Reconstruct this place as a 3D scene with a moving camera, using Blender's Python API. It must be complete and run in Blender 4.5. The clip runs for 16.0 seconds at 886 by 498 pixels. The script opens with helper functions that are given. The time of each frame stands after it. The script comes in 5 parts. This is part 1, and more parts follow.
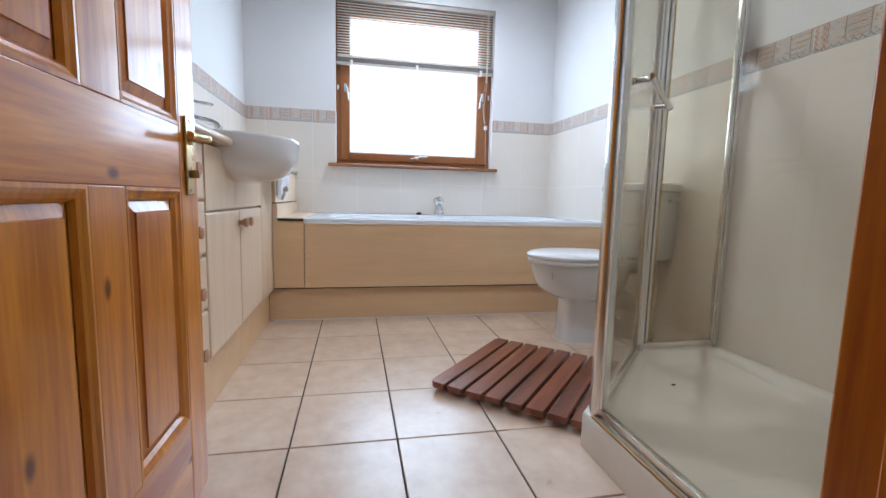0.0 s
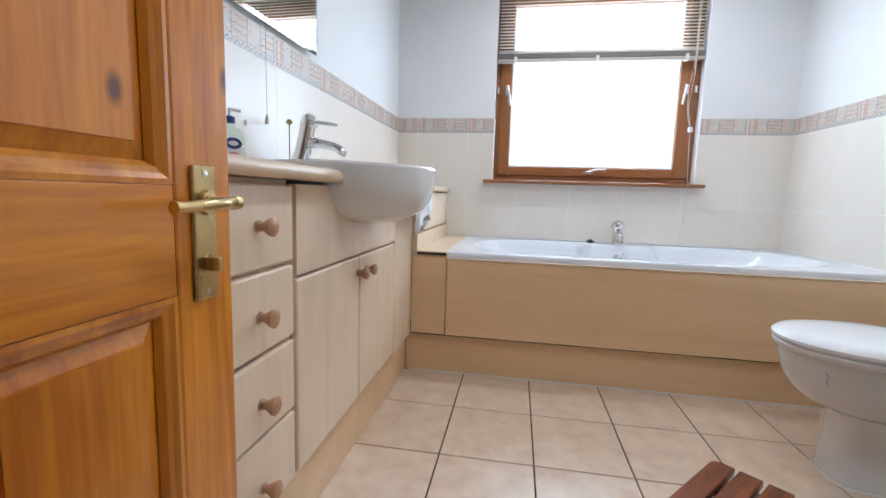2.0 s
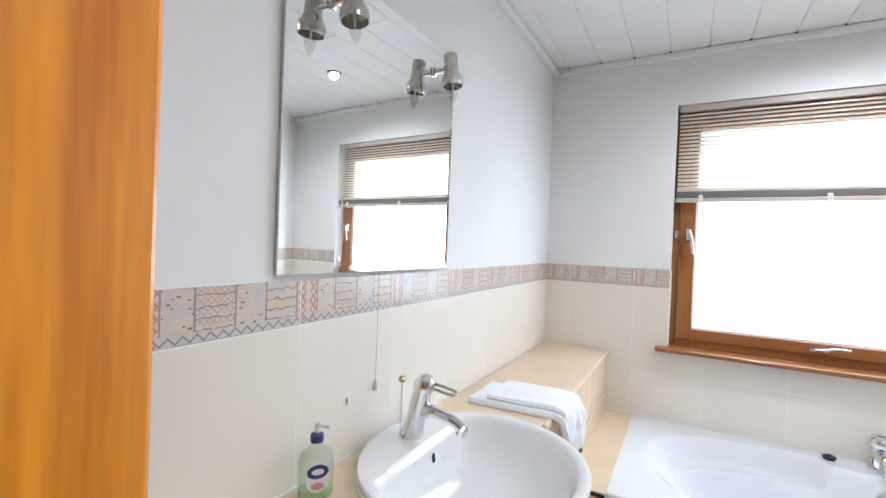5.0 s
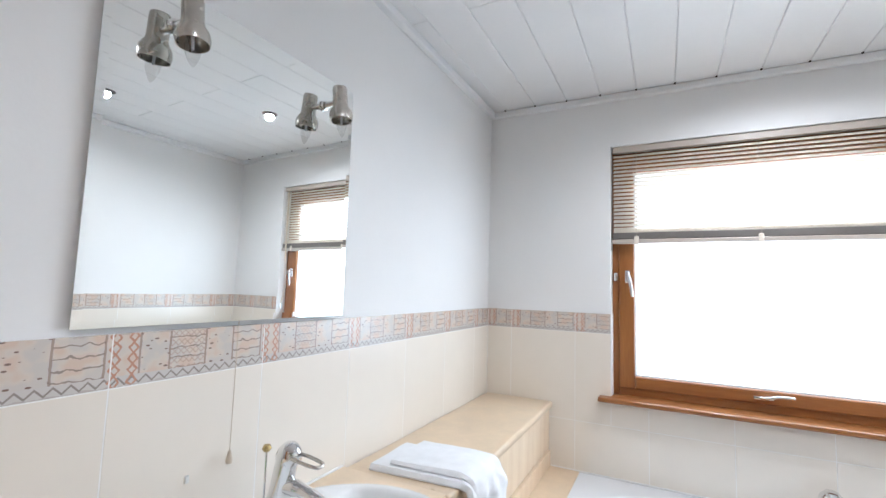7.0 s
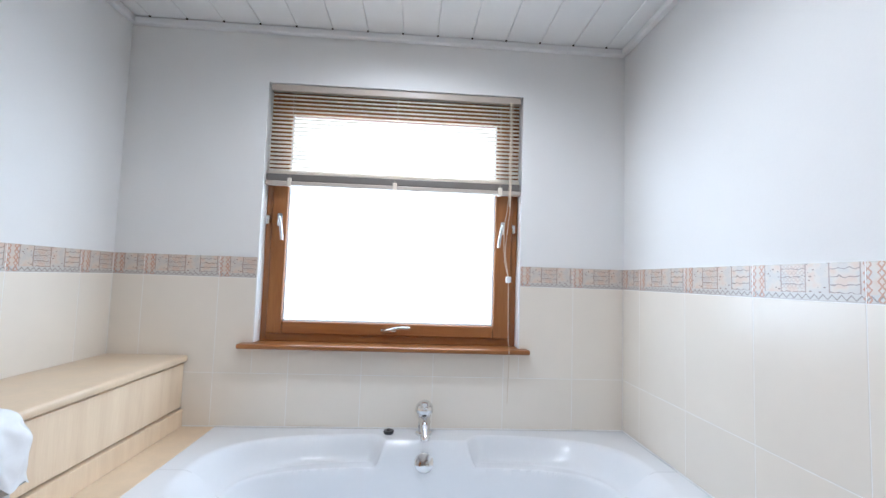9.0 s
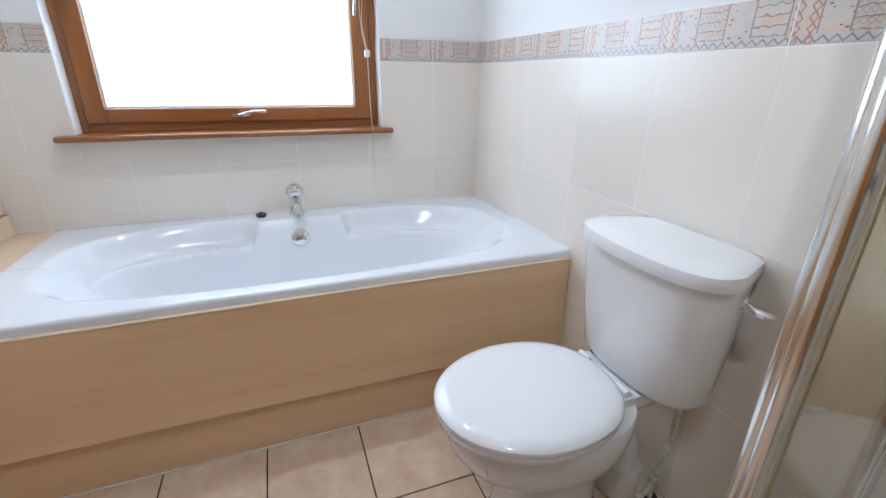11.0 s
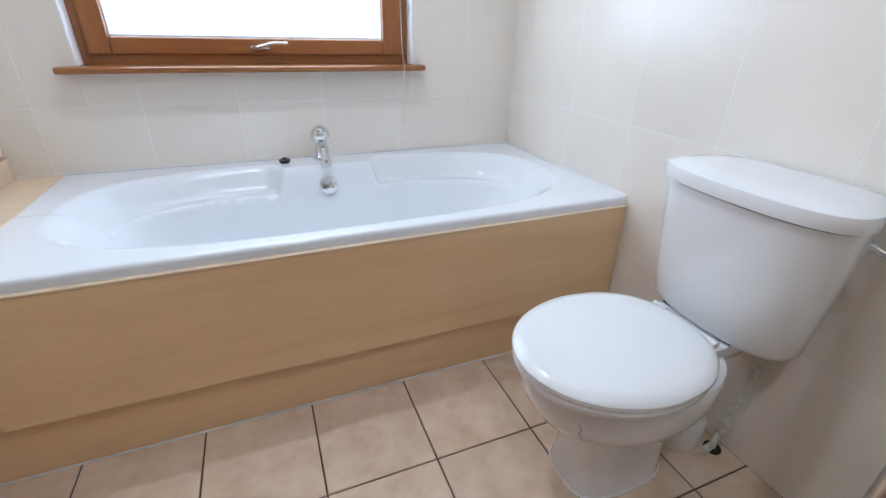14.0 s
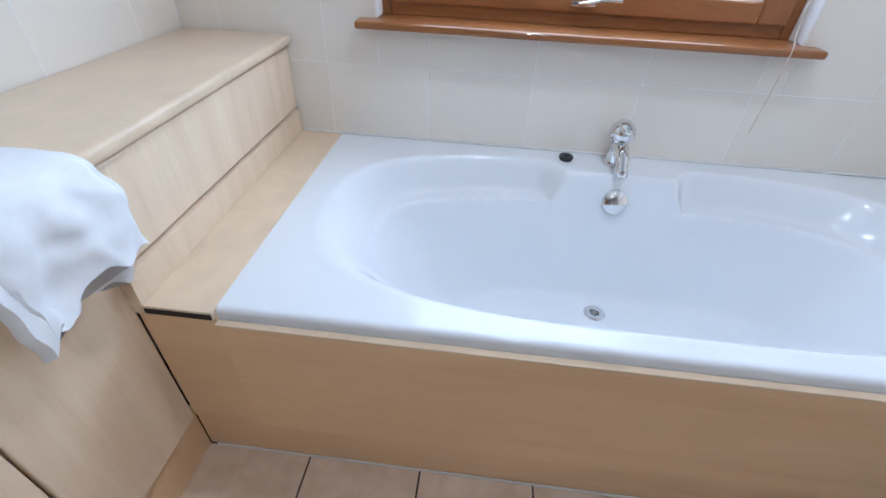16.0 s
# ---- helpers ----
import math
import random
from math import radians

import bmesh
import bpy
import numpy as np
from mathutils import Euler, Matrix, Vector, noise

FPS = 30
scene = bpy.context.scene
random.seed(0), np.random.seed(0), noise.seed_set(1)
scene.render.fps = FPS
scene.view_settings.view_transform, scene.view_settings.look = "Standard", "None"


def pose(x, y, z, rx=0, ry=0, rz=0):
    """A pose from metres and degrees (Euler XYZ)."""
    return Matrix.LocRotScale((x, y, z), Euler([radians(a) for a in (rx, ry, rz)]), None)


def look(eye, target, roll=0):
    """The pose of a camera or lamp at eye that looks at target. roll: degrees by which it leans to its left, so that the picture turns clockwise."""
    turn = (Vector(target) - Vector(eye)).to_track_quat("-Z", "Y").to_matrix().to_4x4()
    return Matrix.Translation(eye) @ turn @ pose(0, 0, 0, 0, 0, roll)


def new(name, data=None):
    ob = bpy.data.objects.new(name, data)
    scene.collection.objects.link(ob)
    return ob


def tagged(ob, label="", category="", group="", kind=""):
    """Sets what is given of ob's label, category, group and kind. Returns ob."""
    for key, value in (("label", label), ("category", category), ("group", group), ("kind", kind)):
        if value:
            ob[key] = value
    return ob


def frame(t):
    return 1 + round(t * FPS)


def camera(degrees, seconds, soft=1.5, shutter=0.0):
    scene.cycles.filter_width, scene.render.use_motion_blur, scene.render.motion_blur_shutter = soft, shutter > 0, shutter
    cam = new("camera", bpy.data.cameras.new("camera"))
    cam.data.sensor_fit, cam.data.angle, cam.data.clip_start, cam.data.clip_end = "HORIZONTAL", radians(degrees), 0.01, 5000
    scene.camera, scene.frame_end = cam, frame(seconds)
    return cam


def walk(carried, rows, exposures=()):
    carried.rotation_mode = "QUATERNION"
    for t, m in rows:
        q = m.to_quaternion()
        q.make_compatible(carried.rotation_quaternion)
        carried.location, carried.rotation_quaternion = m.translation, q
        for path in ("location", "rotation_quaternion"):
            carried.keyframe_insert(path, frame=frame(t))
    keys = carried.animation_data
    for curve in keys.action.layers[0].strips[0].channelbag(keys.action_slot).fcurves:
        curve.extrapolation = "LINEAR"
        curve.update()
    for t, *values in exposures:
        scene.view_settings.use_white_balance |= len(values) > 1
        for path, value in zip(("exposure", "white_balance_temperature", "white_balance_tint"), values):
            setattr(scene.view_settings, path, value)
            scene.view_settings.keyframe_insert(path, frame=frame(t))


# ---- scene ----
cam = camera(90.6, 16.0)
WINDOW_W, SKY_GLOW, SPOT_W = 12.5, 1.8, 25.0
PATH = [
    (0, (0.749, -3.366, 0.708), (1.144, -1.419, 0.479), 1.4),
    (0.5, (0.782, -3.264, 0.703), (0.986, -1.289, 0.47), 1.6),
    (1, (0.806, -3.108, 0.717), (0.904, -1.124, 0.485), 1.7),
    (1.5, (0.799, -2.969, 0.765), (0.746, -0.983, 0.53), 1.9),
    (2, (0.779, -2.809, 0.84), (0.456, -0.851, 0.595), 1.8),
    (2.5, (0.77, -2.684, 0.947), (0.185, -0.788, 0.701), 1.9),
    (3, (0.757, -2.611, 1.075), (0.018, -0.769, 0.834), 2.0),
    (3.5, (0.711, -2.52, 1.21), (-0.117, -0.709, 1.02), 2.2),
    (4, (0.683, -2.454, 1.293), (-0.232, -0.679, 1.186), 2.1),
    (4.5, (0.684, -2.44, 1.397), (-0.291, -0.696, 1.329), 2.0),
    (7, (0.848, -2.211, 1.417), (-0.059, -0.438, 1.596), 1.8),
    (7.5, (1.057, -2.13, 1.383), (0.322, -0.277, 1.542), 1.6),
    (8, (1.175, -2.072, 1.319), (0.661, -0.147, 1.49), 2.2),
    (8.5, (1.247, -2.034, 1.279), (1.007, -0.055, 1.448), 2.1),
    (9, (1.308, -2.004, 1.252), (1.437, -0.012, 1.388), 1.9),
    (9.5, (1.316, -2.021, 1.251), (1.741, -0.068, 1.179), 1.9),
    (10, (1.33, -2.026, 1.195), (1.891, -0.147, 0.8), 1.3),
    (10.2, (1.368, -2.013, 1.196), (1.946, -0.173, 0.669), 1.1),
    (12.5, (1.175, -2.261, 1.039), (1.917, -0.585, 0.238), 1.2),
    (13, (1.156, -2.23, 1.019), (1.881, -0.556, 0.2), 1.0),
    (13.5, (1.166, -2.076, 1.051), (1.866, -0.423, 0.171), 1.4),
    (14.2, (1.158, -1.876, 1.098), (1.811, -0.223, 0.181), 1.3),
    (14.5, (1.142, -1.786, 1.125), (1.668, -0.136, 0.126), 1.3),
    (15, (1.07, -1.615, 1.16), (1.391, -0.007, 0.014), 2.1),
    (15.5, (1.018, -1.478, 1.18), (1.108, 0.094, -0.053), 2.4),
    (16, (0.952, -1.388, 1.208), (0.825, 0.184, -0.023), 2.8),
]
EXPOSURES = [(0, 0.24, 5250, 10), (1.5, 0.22, 5300, 10), (2.5, 0.24, 5700, 10), (3.5, 0.34, 5800, 10), (4.5, 0.37, 5750, 10), (7, 0.32, 5700, 10), (9, 0.07, 5550, 10), (10, 0.02, 5500, 10), (13, 0.12, 5400, 10), (14.5, 0.08, 5400, 10), (16, 0.0, 5150, 10)]
walk(cam, [(t, look(eye, target, roll)) for t, eye, target, roll in PATH], EXPOSURES)

# ---------------------------------------------------------------- world and light
world = bpy.data.worlds.new("world")
scene.world = world
world.use_nodes = True
wn = world.node_tree
sky = wn.nodes.new("ShaderNodeTexSky")
sky.sky_type = "NISHITA"
sky.sun_disc = False
sky.sun_elevation, sky.sun_rotation = radians(38), radians(20)
wn.nodes["Background"].inputs[1].default_value = 0.12
wn.links.new(sky.outputs[0], wn.nodes["Background"].inputs[0])

sun = new("sun", bpy.data.lights.new("sun", "SUN"))
sun.data.energy, sun.data.angle, sun.data.color = 0.8, radians(15), (1, 0.96, 0.9)
sun.matrix_world = look((3, 6, 6), (1.2, 0, 1))

window_light = new("window_daylight", bpy.data.lights.new("window_daylight", "AREA"))
window_light.data.shape, window_light.data.size, window_light.data.size_y = "RECTANGLE", 0.98, 0.96
window_light.data.energy, window_light.data.color = WINDOW_W, (0.82, 0.925, 1.0)
window_light.matrix_world = look((1.20, 0.104, 1.519), (1.20, -2.0, 1.519))


# ---------------------------------------------------------------- materials
def material(name, color, rough=0.5, metal=0.0, vary=0.06, scale=6.0, bump=0.0, bump_scale=60.0, coat=0.0, stretch=(1, 1, 1),
             tint=None, coords="Object", random_value=0.0, spec=0.5, coat_rough=0.08):
    m = bpy.data.materials.new(name)
    m.use_nodes = True
    n, l = m.node_tree.nodes, m.node_tree.links
    b = n["Principled BSDF"]
    b.inputs["Metallic"].default_value = metal
    b.inputs["Coat Weight"].default_value = coat
    b.inputs["Coat Roughness"].default_value = coat_rough
    b.inputs["Specular IOR Level"].default_value = spec
    tc = n.new("ShaderNodeTexCoord")
    mp = n.new("ShaderNodeMapping")
    mp.inputs["Scale"].default_value = stretch
    l.new(tc.outputs[coords], mp.inputs[0])
    info = n.new("ShaderNodeObjectInfo")
    add = n.new("ShaderNodeVectorMath")
    add.operation = "MULTIPLY_ADD"
    comb = n.new("ShaderNodeCombineXYZ")
    for k in range(3):
        l.new(info.outputs["Random"], comb.inputs[k])
    add.inputs[1].default_value = (17, 31, 23)
    l.new(comb.outputs[0], add.inputs[0])
    l.new(mp.outputs[0], add.inputs[2])
    big = n.new("ShaderNodeTexNoise")
    big.inputs["Scale"].default_value, big.inputs["Detail"].default_value = scale, 5
    l.new(add.outputs[0], big.inputs["Vector"])
    fine = n.new("ShaderNodeTexNoise")
    fine.inputs["Scale"].default_value, fine.inputs["Detail"].default_value = bump_scale, 3
    l.new(add.outputs[0], fine.inputs["Vector"])
    ramp = n.new("ShaderNodeValToRGB")
    c = Vector(color)
    t = Vector(tint) if tint else c * (1 - vary * 2)
    ramp.color_ramp.elements[0].position, ramp.color_ramp.elements[1].position = 0.33, 0.67
    ramp.color_ramp.elements[0].color = (*t, 1)
    ramp.color_ramp.elements[1].color = (*(c * (1 + vary * 0.5)), 1)
    mixer = n.new("ShaderNodeMath")
    mixer.operation = "MULTIPLY_ADD"
    mixer.inputs[1].default_value = 0.25
    l.new(fine.outputs["Fac"], mixer.inputs[0])
    sc = n.new("ShaderNodeMath")
    sc.operation = "MULTIPLY"
    sc.inputs[1].default_value = 0.75
    l.new(big.outputs["Fac"], sc.inputs[0])
    l.new(sc.outputs[0], mixer.inputs[2])
    l.new(mixer.outputs[0], ramp.inputs[0])
    out = ramp.outputs[0]
    if random_value:
        hsv = n.new("ShaderNodeHueSaturation")
        mr = n.new("ShaderNodeMapRange")
        mr.inputs["To Min"].default_value, mr.inputs["To Max"].default_value = 1 - random_value, 1 + random_value
        l.new(info.outputs["Random"], mr.inputs[0])
        l.new(mr.outputs[0], hsv.inputs["Value"])
        l.new(out, hsv.inputs["Color"])
        out = hsv.outputs[0]
    l.new(out, b.inputs["Base Color"])
    rr = n.new("ShaderNodeMapRange")
    rr.inputs["To Min"].default_value, rr.inputs["To Max"].default_value = max(rough * 0.8, 0.0), min(rough * 1.25, 1)
    l.new(big.outputs["Fac"], rr.inputs[0])
    l.new(rr.outputs[0], b.inputs["Roughness"])
    if bump:
        bp = n.new("ShaderNodeBump")
        bp.inputs["Strength"].default_value, bp.inputs["Distance"].default_value = bump, 0.002
        l.new(fine.outputs["Fac"], bp.inputs["Height"])
        l.new(bp.outputs[0], b.inputs["Normal"])
    return m


def wood(name, light, dark, axis=2, grain=14.0, rough=0.35, coat=0.0, knots=0.0, fine=1.0, random_value=0.0, contrast=1.0, swirl=0.6):
    """Straight-grained wood along one axis, with rings and a finer fibre; knots where asked."""
    m = bpy.data.materials.new(name)
    m.use_nodes = True
    n, l = m.node_tree.nodes, m.node_tree.links
    b = n["Principled BSDF"]
    b.inputs["Coat Weight"].default_value, b.inputs["Coat Roughness"].default_value = coat, 0.11
    tc, mp = n.new("ShaderNodeTexCoord"), n.new("ShaderNodeMapping")
    s = [1.0, 1.0, 1.0]
    s[axis] = 0.07
    mp.inputs["Scale"].default_value = s
    l.new(tc.outputs["Object"], mp.inputs[0])
    info, comb, add = n.new("ShaderNodeObjectInfo"), n.new("ShaderNodeCombineXYZ"), n.new("ShaderNodeVectorMath")
    for k in range(3):
        l.new(info.outputs["Random"], comb.inputs[k])
    add.operation = "MULTIPLY_ADD"
    add.inputs[1].default_value = (13, 29, 7)
    l.new(comb.outputs[0], add.inputs[0])
    l.new(mp.outputs[0], add.inputs[2])
    rings = n.new("ShaderNodeTexNoise")
    rings.inputs["Scale"].default_value, rings.inputs["Detail"].default_value, rings.inputs["Distortion"].default_value = grain, 4, swirl
    l.new(add.outputs[0], rings.inputs["Vector"])
    fibre = n.new("ShaderNodeTexNoise")
    fibre.inputs["Scale"].default_value, fibre.inputs["Detail"].default_value = grain * 12, 2
    l.new(add.outputs[0], fibre.inputs["Vector"])
    mul, mad = n.new("ShaderNodeMath"), n.new("ShaderNodeMath")
    mul.operation, mad.operation = "MULTIPLY", "MULTIPLY_ADD"
    mul.inputs[1].default_value, mad.inputs[1].default_value = 0.7, 0.3
    l.new(rings.outputs["Fac"], mul.inputs[0])
    l.new(fibre.outputs["Fac"], mad.inputs[0])
    l.new(mul.outputs[0], mad.inputs[2])
    ramp = n.new("ShaderNodeValToRGB")
    ramp.color_ramp.elements[0].position, ramp.color_ramp.elements[1].position = 0.5 - 0.2 / contrast, 0.5 + 0.2 / contrast
    ramp.color_ramp.elements[0].color, ramp.color_ramp.elements[1].color = (*dark, 1), (*light, 1)
    l.new(mad.outputs[0], ramp.inputs[0])
    out = ramp.outputs[0]
    if knots:
        v = n.new("ShaderNodeTexVoronoi")
        v.inputs["Scale"].default_value = 4.2
        v.voronoi_dimensions = "2D"
        split, flat = n.new("ShaderNodeSeparateXYZ"), n.new("ShaderNodeCombineXYZ")
        l.new(tc.outputs["Object"], split.inputs[0])
        for k, src in enumerate((1, 2)):
            run = n.new("ShaderNodeMath")
            run.operation = "MULTIPLY"
            run.inputs[1].default_value = 0.55 if src == axis else 1.0
            l.new(split.outputs[src], run.inputs[0])
            l.new(run.outputs[0], flat.inputs[k])
        l.new(flat.outputs[0], v.inputs["Vector"])
        kr = n.new("ShaderNodeMapRange")
        kr.inputs["From Min"].default_value, kr.inputs["From Max"].default_value = 0.018, 0.05
        kr.inputs["To Min"].default_value, kr.inputs["To Max"].default_value = knots, 0
        l.new(v.outputs["Distance"], kr.inputs[0])
        mx = n.new("ShaderNodeMix")
        mx.data_type = "RGBA"
        mx.inputs[7].default_value = (dark[0] * 0.3, dark[1] * 0.22, dark[2] * 0.25, 1)
        l.new(kr.outputs[0], mx.inputs[0])
        l.new(out, mx.inputs[6])
        out = mx.outputs[2]
    if random_value:
        hsv, mr = n.new("ShaderNodeHueSaturation"), n.new("ShaderNodeMapRange")
        mr.inputs["To Min"].default_value, mr.inputs["To Max"].default_value = 1 - random_value, 1 + random_value
        l.new(info.outputs["Random"], mr.inputs[0])
        l.new(mr.outputs[0], hsv.inputs["Value"])
        l.new(out, hsv.inputs["Color"])
        out = hsv.outputs[0]
    l.new(out, b.inputs["Base Color"])
    b.inputs["Roughness"].default_value = rough
    bp = n.new("ShaderNodeBump")
    bp.inputs["Strength"].default_value, bp.inputs["Distance"].default_value = 0.12 * fine, 0.001
    l.new(fibre.outputs["Fac"], bp.inputs["Height"])
    l.new(bp.outputs[0], b.inputs["Normal"])
    return m


def glass_material(name, color=(1, 1, 1), rough=0.0):
    m = bpy.data.materials.new(name)
    m.use_nodes = True
    n, l = m.node_tree.nodes, m.node_tree.links
    n.remove(n["Principled BSDF"])
    mix, tr, gl, fr = n.new("ShaderNodeMixShader"), n.new("ShaderNodeBsdfTransparent"), n.new("ShaderNodeBsdfGlossy"), n.new("ShaderNodeLayerWeight")
    tr.inputs[0].default_value = (*color, 1)
    gl.inputs["Roughness"].default_value = rough
    fr.inputs[0].default_value = 0.5
    power, ramped = n.new("ShaderNodeMath"), n.new("ShaderNodeMath")
    power.operation, ramped.operation = "POWER", "MULTIPLY_ADD"
    power.inputs[1].default_value = 5.0
    ramped.inputs[1].default_value, ramped.inputs[2].default_value = 0.55, 0.035
    l.new(fr.outputs["Facing"], power.inputs[0])
    l.new(power.outputs[0], ramped.inputs[0])
    l.new(ramped.outputs[0], mix.inputs[0])
    l.new(tr.outputs[0], mix.inputs[1])
    l.new(gl.outputs[0], mix.inputs[2])
    l.new(mix.outputs[0], n["Material Output"].inputs[0])
    return m


def glow(name, color, strength):
    m = bpy.data.materials.new(name)
    m.use_nodes = True
    n, l = m.node_tree.nodes, m.node_tree.links
    n.remove(n["Principled BSDF"])
    e = n.new("ShaderNodeEmission")
    e.inputs[0].default_value, e.inputs[1].default_value = (*color, 1), strength
    l.new(e.outputs[0], n["Material Output"].inputs[0])
    return m


def border_material():
    """Printed border tile: a cream ground with rust and grey-blue motifs in panels, a zigzag below."""
    m = bpy.data.materials.new("border_print")
    m.use_nodes = True
    n, l = m.node_tree.nodes, m.node_tree.links
    b = n["Principled BSDF"]
    b.inputs["Roughness"].default_value = 0.22

    def math_node(op, a, c=None, d=None):
        k = n.new("ShaderNodeMath")
        k.operation = op
        for q, v in enumerate((a, c, d)):
            if v is None:
                continue
            if isinstance(v, (int, float)):
                k.inputs[q].default_value = v
            else:
                l.new(v, k.inputs[q])
        return k.outputs[0]

    def mixed(fac, a, c):
        k = n.new("ShaderNodeMix")
        k.data_type = "RGBA"
        l.new(fac, k.inputs[0])
        for q, v in ((6, a), (7, c)):
            if isinstance(v, tuple):
                k.inputs[q].default_value = (*v, 1)
            else:
                l.new(v, k.inputs[q])
        return k.outputs[2]

    tc, sep = n.new("ShaderNodeTexCoord"), n.new("ShaderNodeSeparateXYZ")
    l.new(tc.outputs["Object"], sep.inputs[0])
    u, v = sep.outputs[0], sep.outputs[2]
    pu = math_node("FRACT", math_node("ADD", math_node("MULTIPLY", u, 1 / 0.3182), 0.02))

    def between(x, lo, hi):
        return math_node("MULTIPLY", math_node("GREATER_THAN", x, lo), math_node("LESS_THAN", x, hi))

    def either(*xs):
        out = xs[0]
        for x in xs[1:]:
            out = math_node("MAXIMUM", out, x)
        return out

    warp = n.new("ShaderNodeTexNoise")
    warp.inputs["Scale"].default_value = 60
    l.new(tc.outputs["Object"], warp.inputs["Vector"])
    shake = math_node("MULTIPLY", math_node("SUBTRACT", warp.outputs["Fac"], 0.5), 0.012)
    vw = math_node("ADD", v, shake)
    # upright rules between the panels of one tile
    rules = either(*[math_node("LESS_THAN", math_node("ABSOLUTE", math_node("SUBTRACT", math_node("ADD", pu, shake), at)), 0.006) for at in (0.16, 0.33, 0.56, 0.76, 0.99)])
    # double column of rust diamonds, split by a pale stem
    tri = math_node("PINGPONG", vw, 0.0095)
    column = either(*[math_node("LESS_THAN", math_node("ABSOLUTE", math_node("SUBTRACT", math_node("MULTIPLY", math_node("ABSOLUTE", math_node("SUBTRACT", pu, at)), 0.318), math_node("MULTIPLY", tri, 0.8))), 0.0021) for at in (0.035, 0.125)])
    column = math_node("MULTIPLY", column, math_node("LESS_THAN", pu, 0.16))
    # narrow bands across two of the panels
    ripple = math_node("MULTIPLY", math_node("SINE", math_node("MULTIPLY", u, 260)), 0.0011)
    bands = math_node("LESS_THAN", math_node("FRACT", math_node("MULTIPLY", math_node("ADD", vw, ripple), 52)), 0.13)
    bands = math_node("MULTIPLY", bands, either(between(pu, 0.33, 0.56), between(pu, 0.76, 0.99)))
    small = math_node("MULTIPLY", math_node("LESS_THAN", math_node("ABSOLUTE", math_node("SUBTRACT", math_node("PINGPONG", v, 0.0085), math_node("PINGPONG", u, 0.006))), 0.0013), between(pu, 0.33, 0.56))
    # loose little strokes on the open panels
    mp = n.new("ShaderNodeMapping")
    mp.inputs["Rotation"].default_value = (0, radians(35), 0)
    mp.inputs["Scale"].default_value = (52, 52, 120)
    l.new(tc.outputs["Object"], mp.inputs[0])
    vor = n.new("ShaderNodeTexVoronoi")
    vor.inputs["Scale"].default_value = 1.0
    l.new(mp.outputs[0], vor.inputs["Vector"])
    strokes = math_node("MULTIPLY", math_node("LESS_THAN", vor.outputs["Distance"], 0.21), either(between(pu, 0.16, 0.33), between(pu, 0.56, 0.76)))
    # zigzag along the foot and a thin line along both edges
    foot = math_node("LESS_THAN", v, 0.019)
    zig = math_node("MULTIPLY", math_node("LESS_THAN", math_node("ABSOLUTE", math_node("SUBTRACT", math_node("SUBTRACT", v, 0.004), math_node("PINGPONG", u, 0.0115))), 0.0021), foot)
    edge = math_node("GREATER_THAN", math_node("ABSOLUTE", math_node("SUBTRACT", vw, 0.047)), 0.0445)
    patch = n.new("ShaderNodeTexNoise")
    patch.inputs["Scale"].default_value = 24
    l.new(tc.outputs["Object"], patch.inputs["Vector"])
    pr = n.new("ShaderNodeValToRGB")
    e = pr.color_ramp.elements
    e[0].position, e[0].color = 0.40, (0.60, 0.555, 0.51, 1)
    e[1].position, e[1].color = 0.50, (0.66, 0.585, 0.51, 1)
    w = e.new(0.60)
    w.color = (0.66, 0.52, 0.425, 1)
    l.new(patch.outputs["Fac"], pr.inputs[0])
    col = mixed(strokes, pr.outputs[0], (0.24, 0.17, 0.145))
    col = mixed(math_node("MULTIPLY", bands, 0.8), col, (0.25, 0.20, 0.175))
    col = mixed(math_node("MULTIPLY", small, 0.7), col, (0.46, 0.33, 0.27))
    col = mixed(math_node("MULTIPLY", rules, 0.8), col, (0.33, 0.24, 0.20))
    col = mixed(foot, col, (0.60, 0.565, 0.53))
    col = mixed(math_node("MULTIPLY", zig, 0.85), col, (0.27, 0.225, 0.20))
    col = mixed(column, col, (0.52, 0.28, 0.20))
    col = mixed(math_node("MULTIPLY", edge, 0.7), col, (0.46, 0.41, 0.38))
    l.new(col, b.inputs["Base Color"])
    return m


